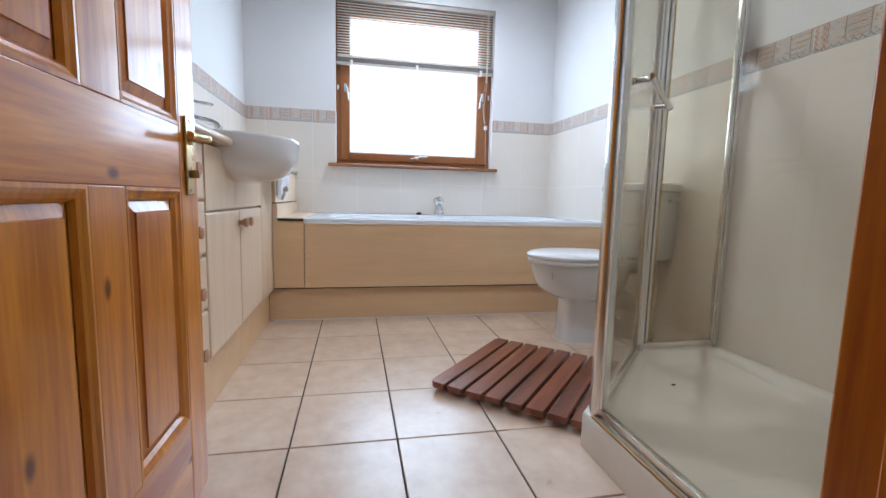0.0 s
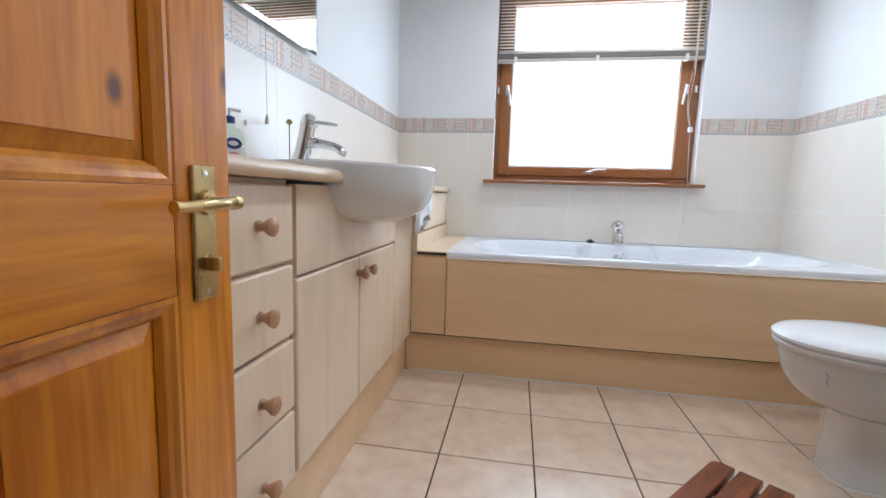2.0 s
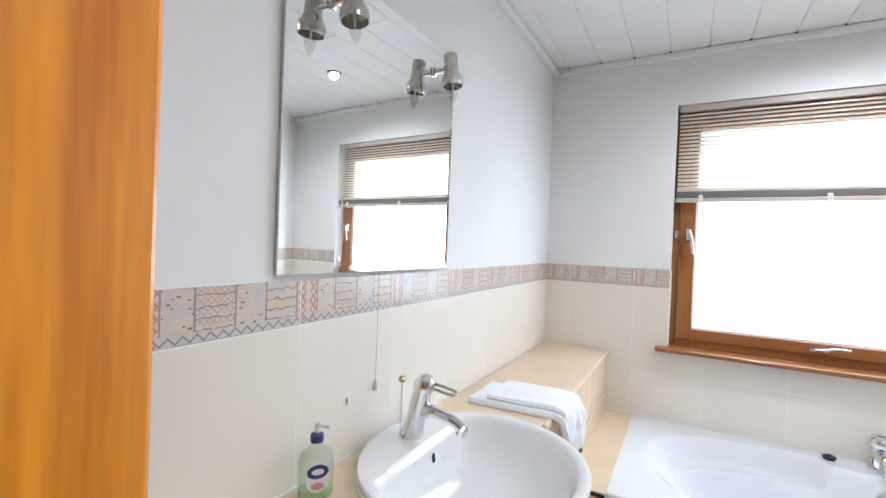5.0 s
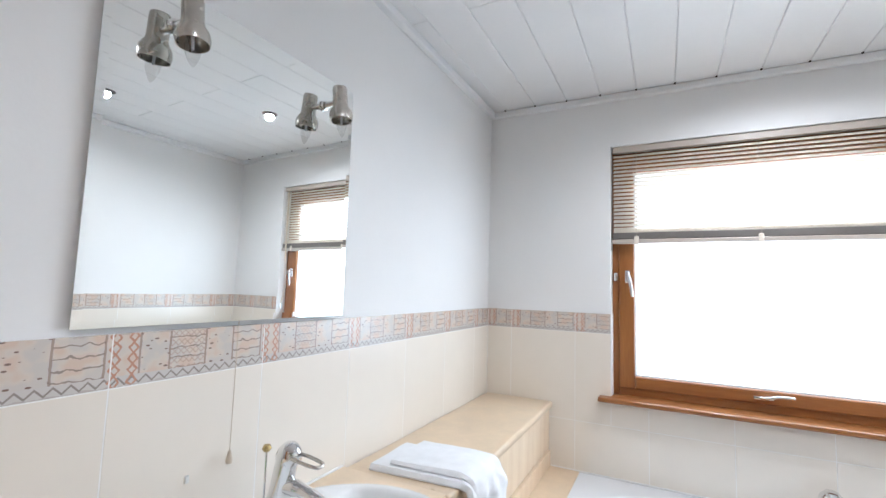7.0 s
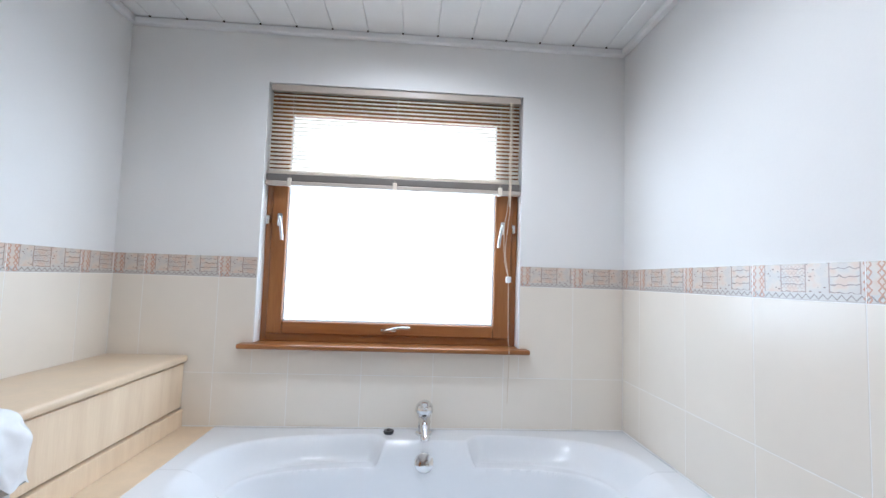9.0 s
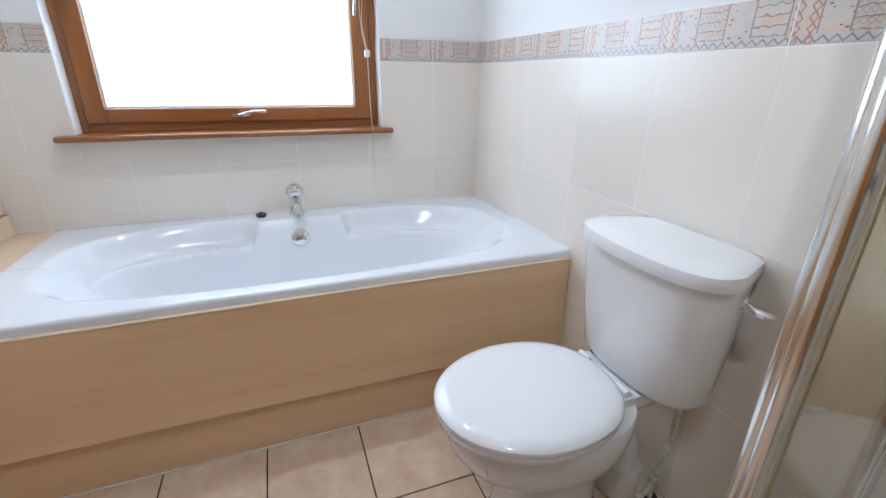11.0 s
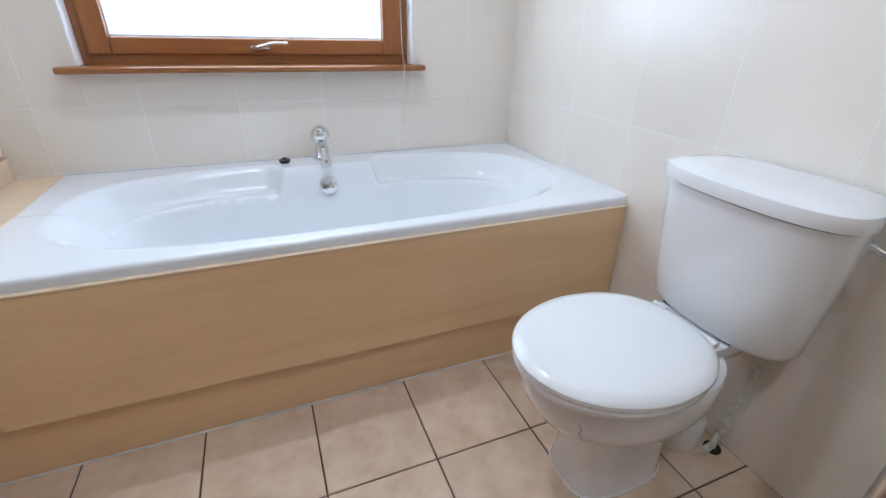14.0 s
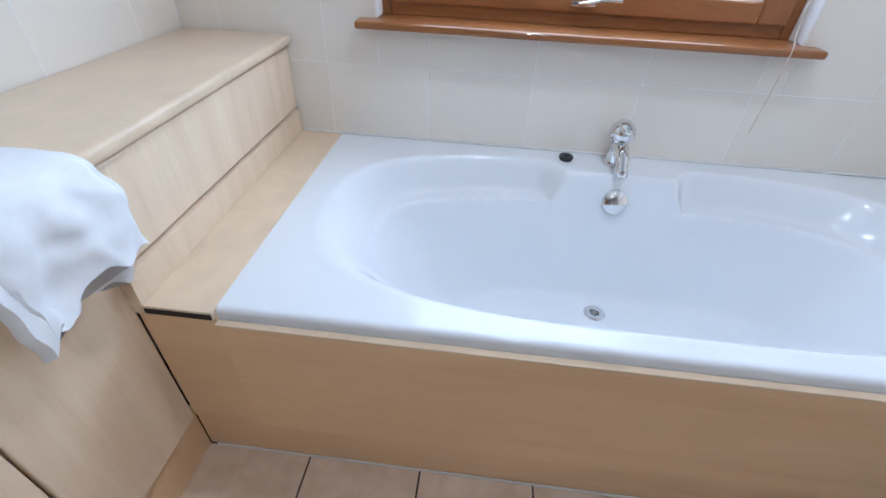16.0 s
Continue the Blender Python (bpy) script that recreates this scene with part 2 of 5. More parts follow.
M = dict(
    tile=material("cream_wall_tile", (0.83, 0.768, 0.68), 0.24, vary=0.012, scale=5, bump=0.0, bump_scale=25, random_value=0.02, spec=0.5),
    grout=material("white_grout", (0.89, 0.875, 0.85), 0.8, vary=0.05, scale=30, bump=0.3),
    border=border_material(),
    paint=material("white_wall_paint", (0.83, 0.825, 0.815), 0.85, vary=0.012, scale=3, bump=0.10, bump_scale=140, spec=0.15),
    ceiling=material("white_ceiling_plank", (0.82, 0.82, 0.82), 0.45, vary=0.015, scale=3, bump=0.04, bump_scale=60),
    floor_tile=material("beige_floor_tile", (0.83, 0.68, 0.525), 0.30, vary=0.05, scale=13, bump=0.06, bump_scale=45, tint=(0.69, 0.51, 0.36), random_value=0.035, spec=0.6, coat=0.6, coat_rough=0.28),
    floor_grout=material("dark_floor_grout", (0.10, 0.075, 0.055), 0.85, vary=0.25, scale=30, bump=0.4),
    beech=wood("beech_laminate", (0.84, 0.605, 0.36), (0.75, 0.51, 0.28), 0, 9, 0.33, contrast=1.2, fine=0.3),
    # upright grain; the light on the fronts is put into a paler beech
    beech_lit=wood("beech_laminate_upright_lit", (0.88, 0.72, 0.53), (0.77, 0.60, 0.42), 2, 16, 0.34, contrast=1.2, fine=0.3),
    beech_top=material("beige_laminate_worktop", (0.77, 0.61, 0.43), 0.3, vary=0.05, scale=14, bump=0.03, bump_scale=120),
    pine=wood("orange_pine_varnish", (0.82, 0.322, 0.018), (0.46, 0.125, 0.004), 2, 10, 0.30, coat=0.45, knots=0.95, random_value=0.07, contrast=1.35, swirl=1.5),
    pine_h=wood("orange_pine_varnish_rail", (0.82, 0.322, 0.018), (0.46, 0.125, 0.004), 1, 10, 0.30, coat=0.45, knots=0.95, random_value=0.07, contrast=1.35, swirl=1.5),
    frame_v=wood("brown_window_timber_upright", (0.38, 0.155, 0.045), (0.22, 0.075, 0.020), 2, 18, 0.32, coat=0.3, random_value=0.05),
    frame_h=wood("brown_window_timber", (0.38, 0.155, 0.045), (0.22, 0.075, 0.020), 0, 18, 0.32, coat=0.3, random_value=0.05),
    mat=wood("red_brown_slat_wood", (0.31, 0.095, 0.040), (0.115, 0.030, 0.013), 0, 26, 0.3, coat=0.25, random_value=0.3, contrast=1.3),
    knob=wood("knob_wood", (0.60, 0.35, 0.20), (0.48, 0.25, 0.13), 0, 30, 0.35),
    ceramic=material("white_glazed_ceramic", (0.82, 0.82, 0.815), 0.07, vary=0.01, scale=4, coat=0.4),
    seat=material("white_seat_plastic", (0.84, 0.84, 0.84), 0.14, vary=0.01, scale=4),
    acrylic=material("white_bath_acrylic", (0.80, 0.815, 0.84), 0.13, vary=0.012, scale=4, coat=0.0),
    tray=material("cream_shower_tray", (0.80, 0.75, 0.65), 0.14, vary=0.03, scale=5),
    chrome=material("polished_chrome", (0.80, 0.80, 0.80), 0.07, 1.0, vary=0.02, scale=20),
    nickel=material("brushed_nickel", (0.60, 0.57, 0.52), 0.26, 1.0, vary=0.05, scale=30),
    dark_chrome=material("dark_chrome", (0.22, 0.21, 0.20), 0.25, 1.0, vary=0.05, scale=30),
    brass=material("worn_brass", (0.62, 0.47, 0.22), 0.27, 1.0, vary=0.12, scale=18),
    alu=material("silver_aluminium", (0.78, 0.77, 0.75), 0.20, 1.0, vary=0.04, scale=12),
    gold=material("gold_seal_strip", (0.45, 0.30, 0.11), 0.4, 0.3, vary=0.15, scale=30),
    slat=material("tan_blind_slat", (0.76, 0.69, 0.59), 0.4, vary=0.04, scale=8),
    rail=material("taupe_blind_rail", (0.50, 0.44, 0.38), 0.4, vary=0.04, scale=8),
    stack_shade=material("slat_stack_shade", (0.16, 0.145, 0.13), 0.4, vary=0.04, scale=8),
    cord=material("pale_cord", (0.68, 0.58, 0.46), 0.7, vary=0.05, scale=40),
    towel=material("white_towelling", (0.86, 0.87, 0.89), 0.95, vary=0.03, scale=30, bump=0.2, bump_scale=700),
    black=material("black_rubber", (0.02, 0.02, 0.022), 0.4, vary=0.1, scale=20),
    dark=material("dark_parts_and_shade", (0.03, 0.022, 0.016), 0.8, vary=0.1, scale=20),
    upvc=material("white_waste_plastic", (0.78, 0.77, 0.74), 0.35, vary=0.05, scale=12),
    old_paint=material("chipped_pale_green_paint", (0.76, 0.78, 0.69), 0.5, vary=0.1, scale=40, tint=(0.44, 0.43, 0.34), bump=0.6, bump_scale=90),
    sealant=material("white_sealant", (0.84, 0.83, 0.81), 0.4, vary=0.03, scale=30),
    navy=material("navy_print", (0.035, 0.055, 0.19), 0.35, vary=0.08, scale=30),
    white_print=material("white_print", (0.82, 0.82, 0.84), 0.4, vary=0.02, scale=30),
    faint_blue=material("faint_blue_mark", (0.38, 0.44, 0.58), 0.3, vary=0.1, scale=30),
    pink=material("pink_print", (0.66, 0.30, 0.32), 0.4, vary=0.08, scale=30),
    soap=material("pale_green_soap", (0.55, 0.68, 0.36), 0.15, vary=0.05, scale=10),
    hall=material("hall_wall_paint", (0.74, 0.70, 0.63), 0.6, vary=0.02, scale=3, bump=0.1, bump_scale=120),
    hall_floor=wood("hall_floor_wood", (0.42, 0.24, 0.12), (0.30, 0.16, 0.08), 1, 10, 0.4),
    blue_film=material("blue_film", (0.10, 0.13, 0.42), 0.3, vary=0.1, scale=20),
    glass=glass_material("clear_pane", (0.97, 0.985, 0.98)),
    # beige tint carries the dimmer, warmer light inside the shower
    shower_glass=glass_material("shower_pane_warmed", (0.89, 0.865, 0.80)),
    bulb=glass_material("clear_bulb", (0.92, 0.92, 0.92)),
    bottle=glass_material("clear_bottle", (0.88, 0.93, 0.895), 0.03),
    sky=glow("bright_overcast_sky", (0.97, 0.985, 1.0), SKY_GLOW),
    downlight=glow("downlight_lamp", (1.0, 0.93, 0.82), 2.0),
)
mm = bpy.data.materials.new("mirror_silver")
mm.use_nodes = True
mp_ = mm.node_tree.nodes["Principled BSDF"]
mp_.inputs["Metallic"].default_value, mp_.inputs["Roughness"].default_value = 1.0, 0.0
mp_.inputs["Base Color"].default_value = (0.88, 0.90, 0.89, 1)
M["mirror"] = mm


# ---------------------------------------------------------------- mesh helpers
def box(x0, x1, y0, y1, z0, z1, bevel=0.0, seg=2, bm=None):
    own = bm is None
    bm = bmesh.new() if own else bm
    r = bmesh.ops.create_cube(bm, size=1, matrix=Matrix.Translation(((x0 + x1) / 2, (y0 + y1) / 2, (z0 + z1) / 2)) @ Matrix.Diagonal((x1 - x0, y1 - y0, z1 - z0, 1)))
    if bevel:
        edges = list({e for v in r["verts"] for e in v.link_edges})
        bmesh.ops.bevel(bm, geom=edges, offset=bevel, segments=seg, affect="EDGES", profile=0.5)
    return bm


def loft(rings, cap0=True, cap1=True, closed=True, bm=None):
    bm = bm or bmesh.new()
    rows = [[bm.verts.new(p) for p in ring] for ring in rings]
    n = len(rows[0])
    for a, b in zip(rows, rows[1:]):
        for i in range(n if closed else n - 1):
            j = (i + 1) % n
            bm.faces.new((a[i], a[j], b[j], b[i]))
    if cap0:
        bm.faces.new(rows[0][::-1])
    if cap1:
        bm.faces.new(rows[-1])
    bmesh.ops.recalc_face_normals(bm, faces=bm.faces)
    return bm


def lathe(profile, n=24, m=Matrix(), bm=None):
    """Turns (radius, height) pairs round z, then places them by m."""
    return loft([[m @ Vector((r * math.cos(2 * math.pi * k / n), r * math.sin(2 * math.pi * k / n), z)) for k in range(n)] for r, z in profile], bm=bm)


def tube(points, r, n=12, bm=None):
    pts = [Vector(p) for p in points]
    rings, up = [], Vector((0.013, 0.027, 1)).normalized()
    for i, p in enumerate(pts):
        d = (pts[min(i + 1, len(pts) - 1)] - pts[max(i - 1, 0)]).normalized()
        a = d.cross(up)
        if a.length < 0.1:
            a = d.cross(Vector((1, 0.02, 0)))
        a.normalize()
        b = d.cross(a)
        rad = r[i] if isinstance(r, (list, tuple)) else r
        rings.append([p + rad * (a * math.cos(2 * math.pi * k / n) + b * math.sin(2 * math.pi * k / n)) for k in range(n)])
    return loft(rings, bm=bm)


def arc(points, steps=6):
    """A smooth line through the points (Catmull-Rom)."""
    p = [Vector(q) for q in points]
    p = [p[0] * 2 - p[1]] + p + [p[-1] * 2 - p[-2]]
    out = []
    for i in range(1, len(p) - 2):
        for k in range(steps):
            t = k / steps
            out.append(0.5 * ((2 * p[i]) + (p[i + 1] - p[i - 1]) * t + (2 * p[i - 1] - 5 * p[i] + 4 * p[i + 1] - p[i + 2]) * t * t
                              + (3 * p[i] - p[i - 1] - 3 * p[i + 1] + p[i + 2]) * t ** 3))
    out.append(p[-2])
    return out


def mesh_of(name, bm, mat, smooth=False):
    me = bpy.data.meshes.new(name)
    bm.normal_update()
    bm.to_mesh(me)
    bm.free()
    me.materials.append(mat)
    if smooth:
        me.polygons.foreach_set("use_smooth", [True] * len(me.polygons))
        me.set_sharp_from_angle(angle=radians(38))
    return me


def part(name, bm, mat, parent=None, label="", smooth=False):
    ob = new(name, mesh_of(name, bm, mat, smooth))
    if parent is not None:
        ob.parent = parent
    if label:
        tagged(ob, label)
    return ob


def thing(name, label, category, group="", kind="", at=(0, 0, 0)):
    e = new(name)
    e.location = at
    e.empty_display_size = 0.05
    return tagged(e, label, category, group, kind)


def structure(name, bm, mat, label, category, smooth=False, parent=None):
    return tagged(part(name, bm, mat, parent, smooth=smooth), label, category, "", "structure")


def extrude_xy(points, z0, z1, bevel=0.0, seg=3):
    bm = bmesh.new()
    lo = [bm.verts.new((x, y, z0)) for x, y in points]
    f = bm.faces.new(lo)
    r = bmesh.ops.extrude_face_region(bm, geom=[f])
    bmesh.ops.translate(bm, vec=(0, 0, z1 - z0), verts=[v for v in r["geom"] if isinstance(v, bmesh.types.BMVert)])
    bmesh.ops.recalc_face_normals(bm, faces=bm.faces)
    if bevel:
        edges = [e for e in bm.edges if abs(e.verts[0].co.z - e.verts[1].co.z) < 1e-5 and len(e.link_faces) == 2]
        bmesh.ops.bevel(bm, geom=edges, offset=bevel, segments=seg, affect="EDGES", profile=0.5)
    return bm


# ---------------------------------------------------------------- plan
WX = 2.29            # east wall
SY = -3.06           # south wall with the door
CZ = 2.385           # ceiling
OX0, OX1, OZ0, OZ1 = 0.612, 1.80, 0.945, 2.13   # window opening
DX0, DX1, DZ = 0.40, 1.185, 2.0                 # doorway
ROW = (0.0, 0.395, 0.812, 1.228)                # wall tile courses
BZ = 1.322                                      # top of the border

# floor, ceiling and walls
floor = structure("floor", box(-0.05, 2.34, SY - 0.1, 0.05, -0.1, -0.004), M["floor_grout"], "beige ceramic tiled bathroom floor with dark grout joints", "floor")
# unseen floor of the added hall box
hall_floor = structure("hall_floor", box(-0.6, 2.2, -4.6, SY - 0.1, -0.1, -0.002), M["hall_floor"], "unseen wooden hall floor, added outside the bathroom door", "floor")


def wall_mesh(axis, at, back, a0, a1, z0, z1, holes=()):
    bm = bmesh.new()

    def add(u0, u1, w0, w1):
        if u1 - u0 < 1e-4 or w1 - w0 < 1e-4:
            return
        lo, hi = min(at, back), max(at, back)
        if axis == "y":
            box(u0, u1, lo, hi, w0, w1, bm=bm)
        else:
            box(lo, hi, u0, u1, w0, w1, bm=bm)
    if holes:
        h0, h1, g0, g1 = holes
        add(a0, h0, z0, z1)
        add(h1, a1, z0, z1)
        add(h0, h1, z0, g0)
        add(h0, h1, g1, z1)
    else:
        add(a0, a1, z0, z1)
    return bm


T = 0.007   # tile thickness over the plaster
wall_north = structure("wall_north", wall_mesh("y", T, 0.30, -0.15, 2.44, -0.1, 2.6, (OX0, OX1, OZ0 - 0.015, OZ1)), M["paint"], "white painted wall with a window, tiled below a patterned border", "wall")
wall_west = structure("wall_west", wall_mesh("x", -T, -0.15, SY - 0.1, T, -0.1, 2.6), M["paint"], "white painted wall, tiled below a patterned border", "wall")
wall_east = structure("wall_east", wall_mesh("x", WX + T, WX + 0.15, SY - 0.1, T, -0.1, 2.6), M["paint"], "white painted wall, tiled below a patterned border", "wall")
wall_south = structure("wall_south", wall_mesh("y", SY, SY - 0.1, -T, WX + T, -0.1, 2.6, (DX0 - 0.03, DX1 + 0.03, -0.1, DZ + 0.03)), M["paint"], "white painted wall with the doorway", "wall")
# unseen hall box, added to shut out light behind the doorway
bmh = bmesh.new()
box(-0.7, -0.6, -4.7, SY - 0.1, -0.1, 2.6, bm=bmh)
box(2.2, 2.3, -4.7, SY - 0.1, -0.1, 2.6, bm=bmh)
box(-0.6, 2.2, -4.7, -4.6, -0.1, 2.6, bm=bmh)
box(-0.6, -0.15, SY - 0.1, SY - 0.05, -0.1, 2.6, bm=bmh)
structure("wall_hall", bmh, M["hall"], "unseen plain hall walls, added outside the bathroom door to close off light", "wall")
hall_ceiling = structure("hall_ceiling", box(-0.6, 2.2, -4.6, SY - 0.1, 2.4, 2.5), M["paint"], "unseen white hall ceiling, added to close off light", "ceiling")

# planked ceiling in one mesh, boards along y with open joints
bmc = box(-0.02, WX + 0.02, SY, 0.02, CZ + 0.006, CZ + 0.06)
for k in range(15):
    x0 = 0.085 + 0.162 * (k - 1)
    x1 = min(x0 + 0.1608, WX + 0.01)
    x0 = max(x0, -0.01)
    if x1 > x0 + 0.01:
        joint = -0.90 if k % 2 == 0 else -2.12
        box(x0, x1, SY + 0.001, joint - 0.0008, CZ, CZ + 0.011, bevel=0.003, seg=1, bm=bmc)
        box(x0, x1, joint + 0.0008, 0.005, CZ, CZ + 0.011, bevel=0.003, seg=1, bm=bmc)
ceiling = structure("ceiling", bmc, M["ceiling"], "white tongue-and-groove planked ceiling", "ceiling")
bmk = bmesh.new()
for (x0, x1, y0, y1) in ((0.0, WX, -0.024, 0.006), (-0.006, 0.024, SY, -0.0245), (WX - 0.024, WX + 0.006, SY, -0.0245)):
    box(x0, x1, y0, y1, CZ - 0.032, CZ - 0.001, bevel=0.006, bm=bmk)
cornice = structure("trim_cornice", bmk, M["ceiling"], "narrow white cornice strip round the ceiling", "trim")
for k in range(14):
    x = 0.083 + 0.162 * k
    ob = part("clip", box(x - 0.004, x + 0.004, -0.030, -0.022, CZ - 0.005, CZ + 0.002, bevel=0.0015, seg=1), M["dark"], cornice, "dark plank joint end")

# recessed downlights; the third, at y -2.2, is unseen and added to brighten the floor
for k, (x, y) in enumerate(((1.262, -0.567), (1.79, -1.16), (1.262, -2.2))):
    d = thing("downlight", "small round recessed ceiling downlight with a dark chrome ring", "light", "ceiling downlights", at=(x, y, CZ))
    part("ring", lathe([(0.022, -0.004), (0.034, -0.005), (0.042, -0.001), (0.042, 0.004), (0.022, 0.004)], 28), M["dark_chrome"], d, smooth=True)
    part("lamp", lathe([(0.0, -0.002), (0.021, -0.002), (0.021, 0.003), (0.0, 0.003)], 20), M["downlight"], d)
    spot = new("downlight_beam", bpy.data.lights.new("downlight_beam", "SPOT"))
    spot.data.energy, spot.data.color, spot.data.spot_size, spot.data.spot_blend, spot.data.shadow_soft_size = SPOT_W * (0.3 if x > 1.6 else 1.25 if y > -1 else 1.0), (1.0, 0.975, 0.94), radians(168), 0.75, 0.022
    spot.matrix_world = look((x, y, CZ - 0.0165), (x, y, 0), 0)

# ---------------------------------------------------------------- window
win = thing("window_1", "brown timber window with one bright frosted pane", "window", kind="structure")
FY0, FY1 = 0.075, 0.135
FX0, FX1, FZ0, FZ1 = 0.613, 1.799, 0.944, 2.128
fb = box(FX0, FX0 + 0.03, FY0, FY1, FZ0, FZ1, 0.003)
box(FX1 - 0.03, FX1, FY0, FY1, FZ0, FZ1, 0.003, bm=fb)
casing = part("window_frame", fb, M["frame_v"], win, "outer frame of varnished brown timber")
part("frame_rail", box(FX0 + 0.03, FX1 - 0.03, FY0, FY1, FZ0, FZ0 + 0.036, 0.003), M["frame_h"], casing)
part("frame_rail", box(FX0 + 0.03, FX1 - 0.03, FY0, FY1, FZ1 - 0.03, FZ1, 0.003), M["frame_h"], casing)
SX0, SX1, SZ0, SZ1 = 0.642, 1.770, 0.978, 2.099
GX0, GX1, GZ0, GZ1 = 0.712, 1.688, 1.036, 2.005
sb = box(SX0, GX0, 0.062, 0.115, SZ0, SZ1, 0.006)
box(GX1, SX1, 0.062, 0.115, SZ0, SZ1, 0.006, bm=sb)
sash = part("sash", sb, M["frame_v"], win, "inner opening sash of varnished brown timber")
part("sash_rail", box(GX0, GX1, 0.063, 0.114, SZ0, GZ0, 0.006), M["frame_h"], sash)
part("sash_rail", box(GX0, GX1, 0.063, 0.114, GZ1, SZ1, 0.006), M["frame_h"], sash)
bead = bmesh.new()
box(GX0, GX1, 0.078, 0.09, GZ0, GZ0 + 0.007, bm=bead)
box(GX0, GX0 + 0.006, 0.078, 0.09, GZ0 + 0.007, GZ1, bm=bead)
box(GX1 - 0.006, GX1, 0.078, 0.09, GZ0 + 0.007, GZ1, bm=bead)
part("glazing_bead", bead, M["white_print"], sash)
pane = part("pane", box(GX0 - 0.005, GX1 + 0.005, 0.091, 0.097, GZ0 - 0.005, GZ1 + 0.005), M["glass"], win)
pane.visible_shadow = False
sill = tagged(part("window_sill", box(0.56, 1.84, -0.055, T - 0.001, 0.924, 0.945, 0.006), M["frame_h"], win), "glossy varnished brown timber sill board")
part("sill_inner", box(OX0 + 0.001, OX1 - 0.001, T - 0.001, 0.14, 0.925, 0.9445, 0.0), M["frame_h"], win)


def casement_handle(x, z, side):
    h = part("casement_handle", box(x - 0.011, x + 0.011, 0.050, 0.062, z - 0.03, z + 0.03, 0.004), M["chrome"], win, "white-chrome casement handle", True)
    part("lever", tube(arc([(x, 0.052, z + 0.012), (x + 0.004 * side, 0.028, z + 0.008), (x + 0.014 * side, 0.022, z - 0.03), (x + 0.022 * side, 0.024, z - 0.095)]), [0.008] * 6 + [0.007] * 12 + [0.0055], 10), M["chrome"], h, smooth=True)
    part("keep", box(x - 0.052 * side - 0.008, x - 0.052 * side + 0.008, 0.048, 0.064, z - 0.022, z + 0.018, 0.003), M["chrome"], h, smooth=True)


casement_handle(0.682, 1.50, 1)
casement_handle(1.722, 1.50, -1)
stay = part("casement_stay", box(1.165, 1.235, 0.052, 0.062, 0.998, 1.012, 0.003), M["chrome"], win, "chrome casement stay", True)
part("stay_arm", tube(arc([(1.19, 0.05, 1.006), (1.215, 0.03, 1.012), (1.25, 0.03, 1.02), (1.30, 0.035, 1.02)]), 0.006, 10), M["chrome"], stay, smooth=True)
# plaster reveals tiled up to the border
for (x0, x1) in ((OX0 - 0.001, OX0 + 0.004), (OX1 - 0.004, OX1 + 0.001)):
    structure("trim_reveal", box(x0, x1, 0.0, 0.074, 0.9455, BZ, 0.001, 1), M["paint"], "white reveal facing beside the window", "trim")

backdrop = tagged(part("backdrop", box(-30, 40, 7.0, 7.05, -14, 18), M["sky"]), "plain bright overcast sky beyond the window", "sky", "", "structure")

# venetian blind, drawn half up
blind = thing("venetian_blind", "tan slatted venetian blind lowered over the upper window", "blind")
BX0, BX1 = 0.622, 1.792
part("headrail", box(BX0, BX1, 0.018, 0.050, 2.098, 2.128, 0.002), M["rail"], blind)
slat_me = None
for k in range(20):
    z = 2.083 - 0.0187 * k
    if slat_me is None:
        rows = []
        for q in range(6):
            y = -0.0125 + 0.005 * q
            zz = 0.0022 * (1 - (y / 0.0125) ** 2) + y * 0.66
            rows.append([Vector((-0.583, y, zz)), Vector((0.583, y, zz)), Vector((0.583, y, zz - 0.0008)), Vector((-0.583, y, zz - 0.0008))])
        slat_me = mesh_of("slat", loft(rows), M["slat"], True)
    s = new("slat", slat_me)
    s.parent = blind
    s.location = ((BX0 + BX1) / 2, 0.034, z)
for k in range(4):
    s = new("slat", slat_me)
    s.parent = blind
    s.location = ((BX0 + BX1) / 2, 0.034, 1.720 - 0.0028 * k)
# bunched slats as a single bar, darkened for their shade; the rail sits below
stack_body = part("bottom_rail", box(BX0 - 0.002, BX1 + 0.002, 0.019, 0.049, 1.676, 1.708, 0.004), M["stack_shade"], blind, "bunched slats as one bar, their shade put into its dark taupe")
part("rail_lip", box(BX0 - 0.006, BX1 + 0.006, 0.016, 0.049, 1.656, 1.6755, 0.004), M["rail"], stack_body, "paler bottom rail along the foot")
for x in (0.725, 1.205, 1.70):
    part("ladder_cord", tube([(x, 0.020, 2.10), (x, 0.0195, 1.68)], 0.0008, 6), M["cord"], blind)
    part("ladder_cord", tube([(x, 0.048, 2.10), (x, 0.0485, 1.68)], 0.0008, 6), M["cord"], blind)
    part("rail_clip", box(x - 0.010, x + 0.010, 0.0145, 0.05, 1.652, 1.690, 0.004), M["slat"], blind)
part("tilt_wand", tube([(1.745, 0.012, 2.10), (1.746, 0.010, 1.60)], 0.003, 8), M["cord"], blind)
part("pull_cord", tube(arc([(1.738, 0.012, 2.10), (1.74, 0.010, 1.66), (1.722, 0.008, 1.50), (1.725, 0.002, 1.35), (1.742, -0.012, 1.265)], 8), 0.0016, 6), M["cord"], blind)
part("pull_cord", tube(arc([(1.752, 0.012, 2.10), (1.75, 0.010, 1.66), (1.738, 0.006, 1.50), (1.728, 0.002, 1.38), (1.742, -0.012, 1.265)], 8), 0.0016, 6), M["cord"], blind)
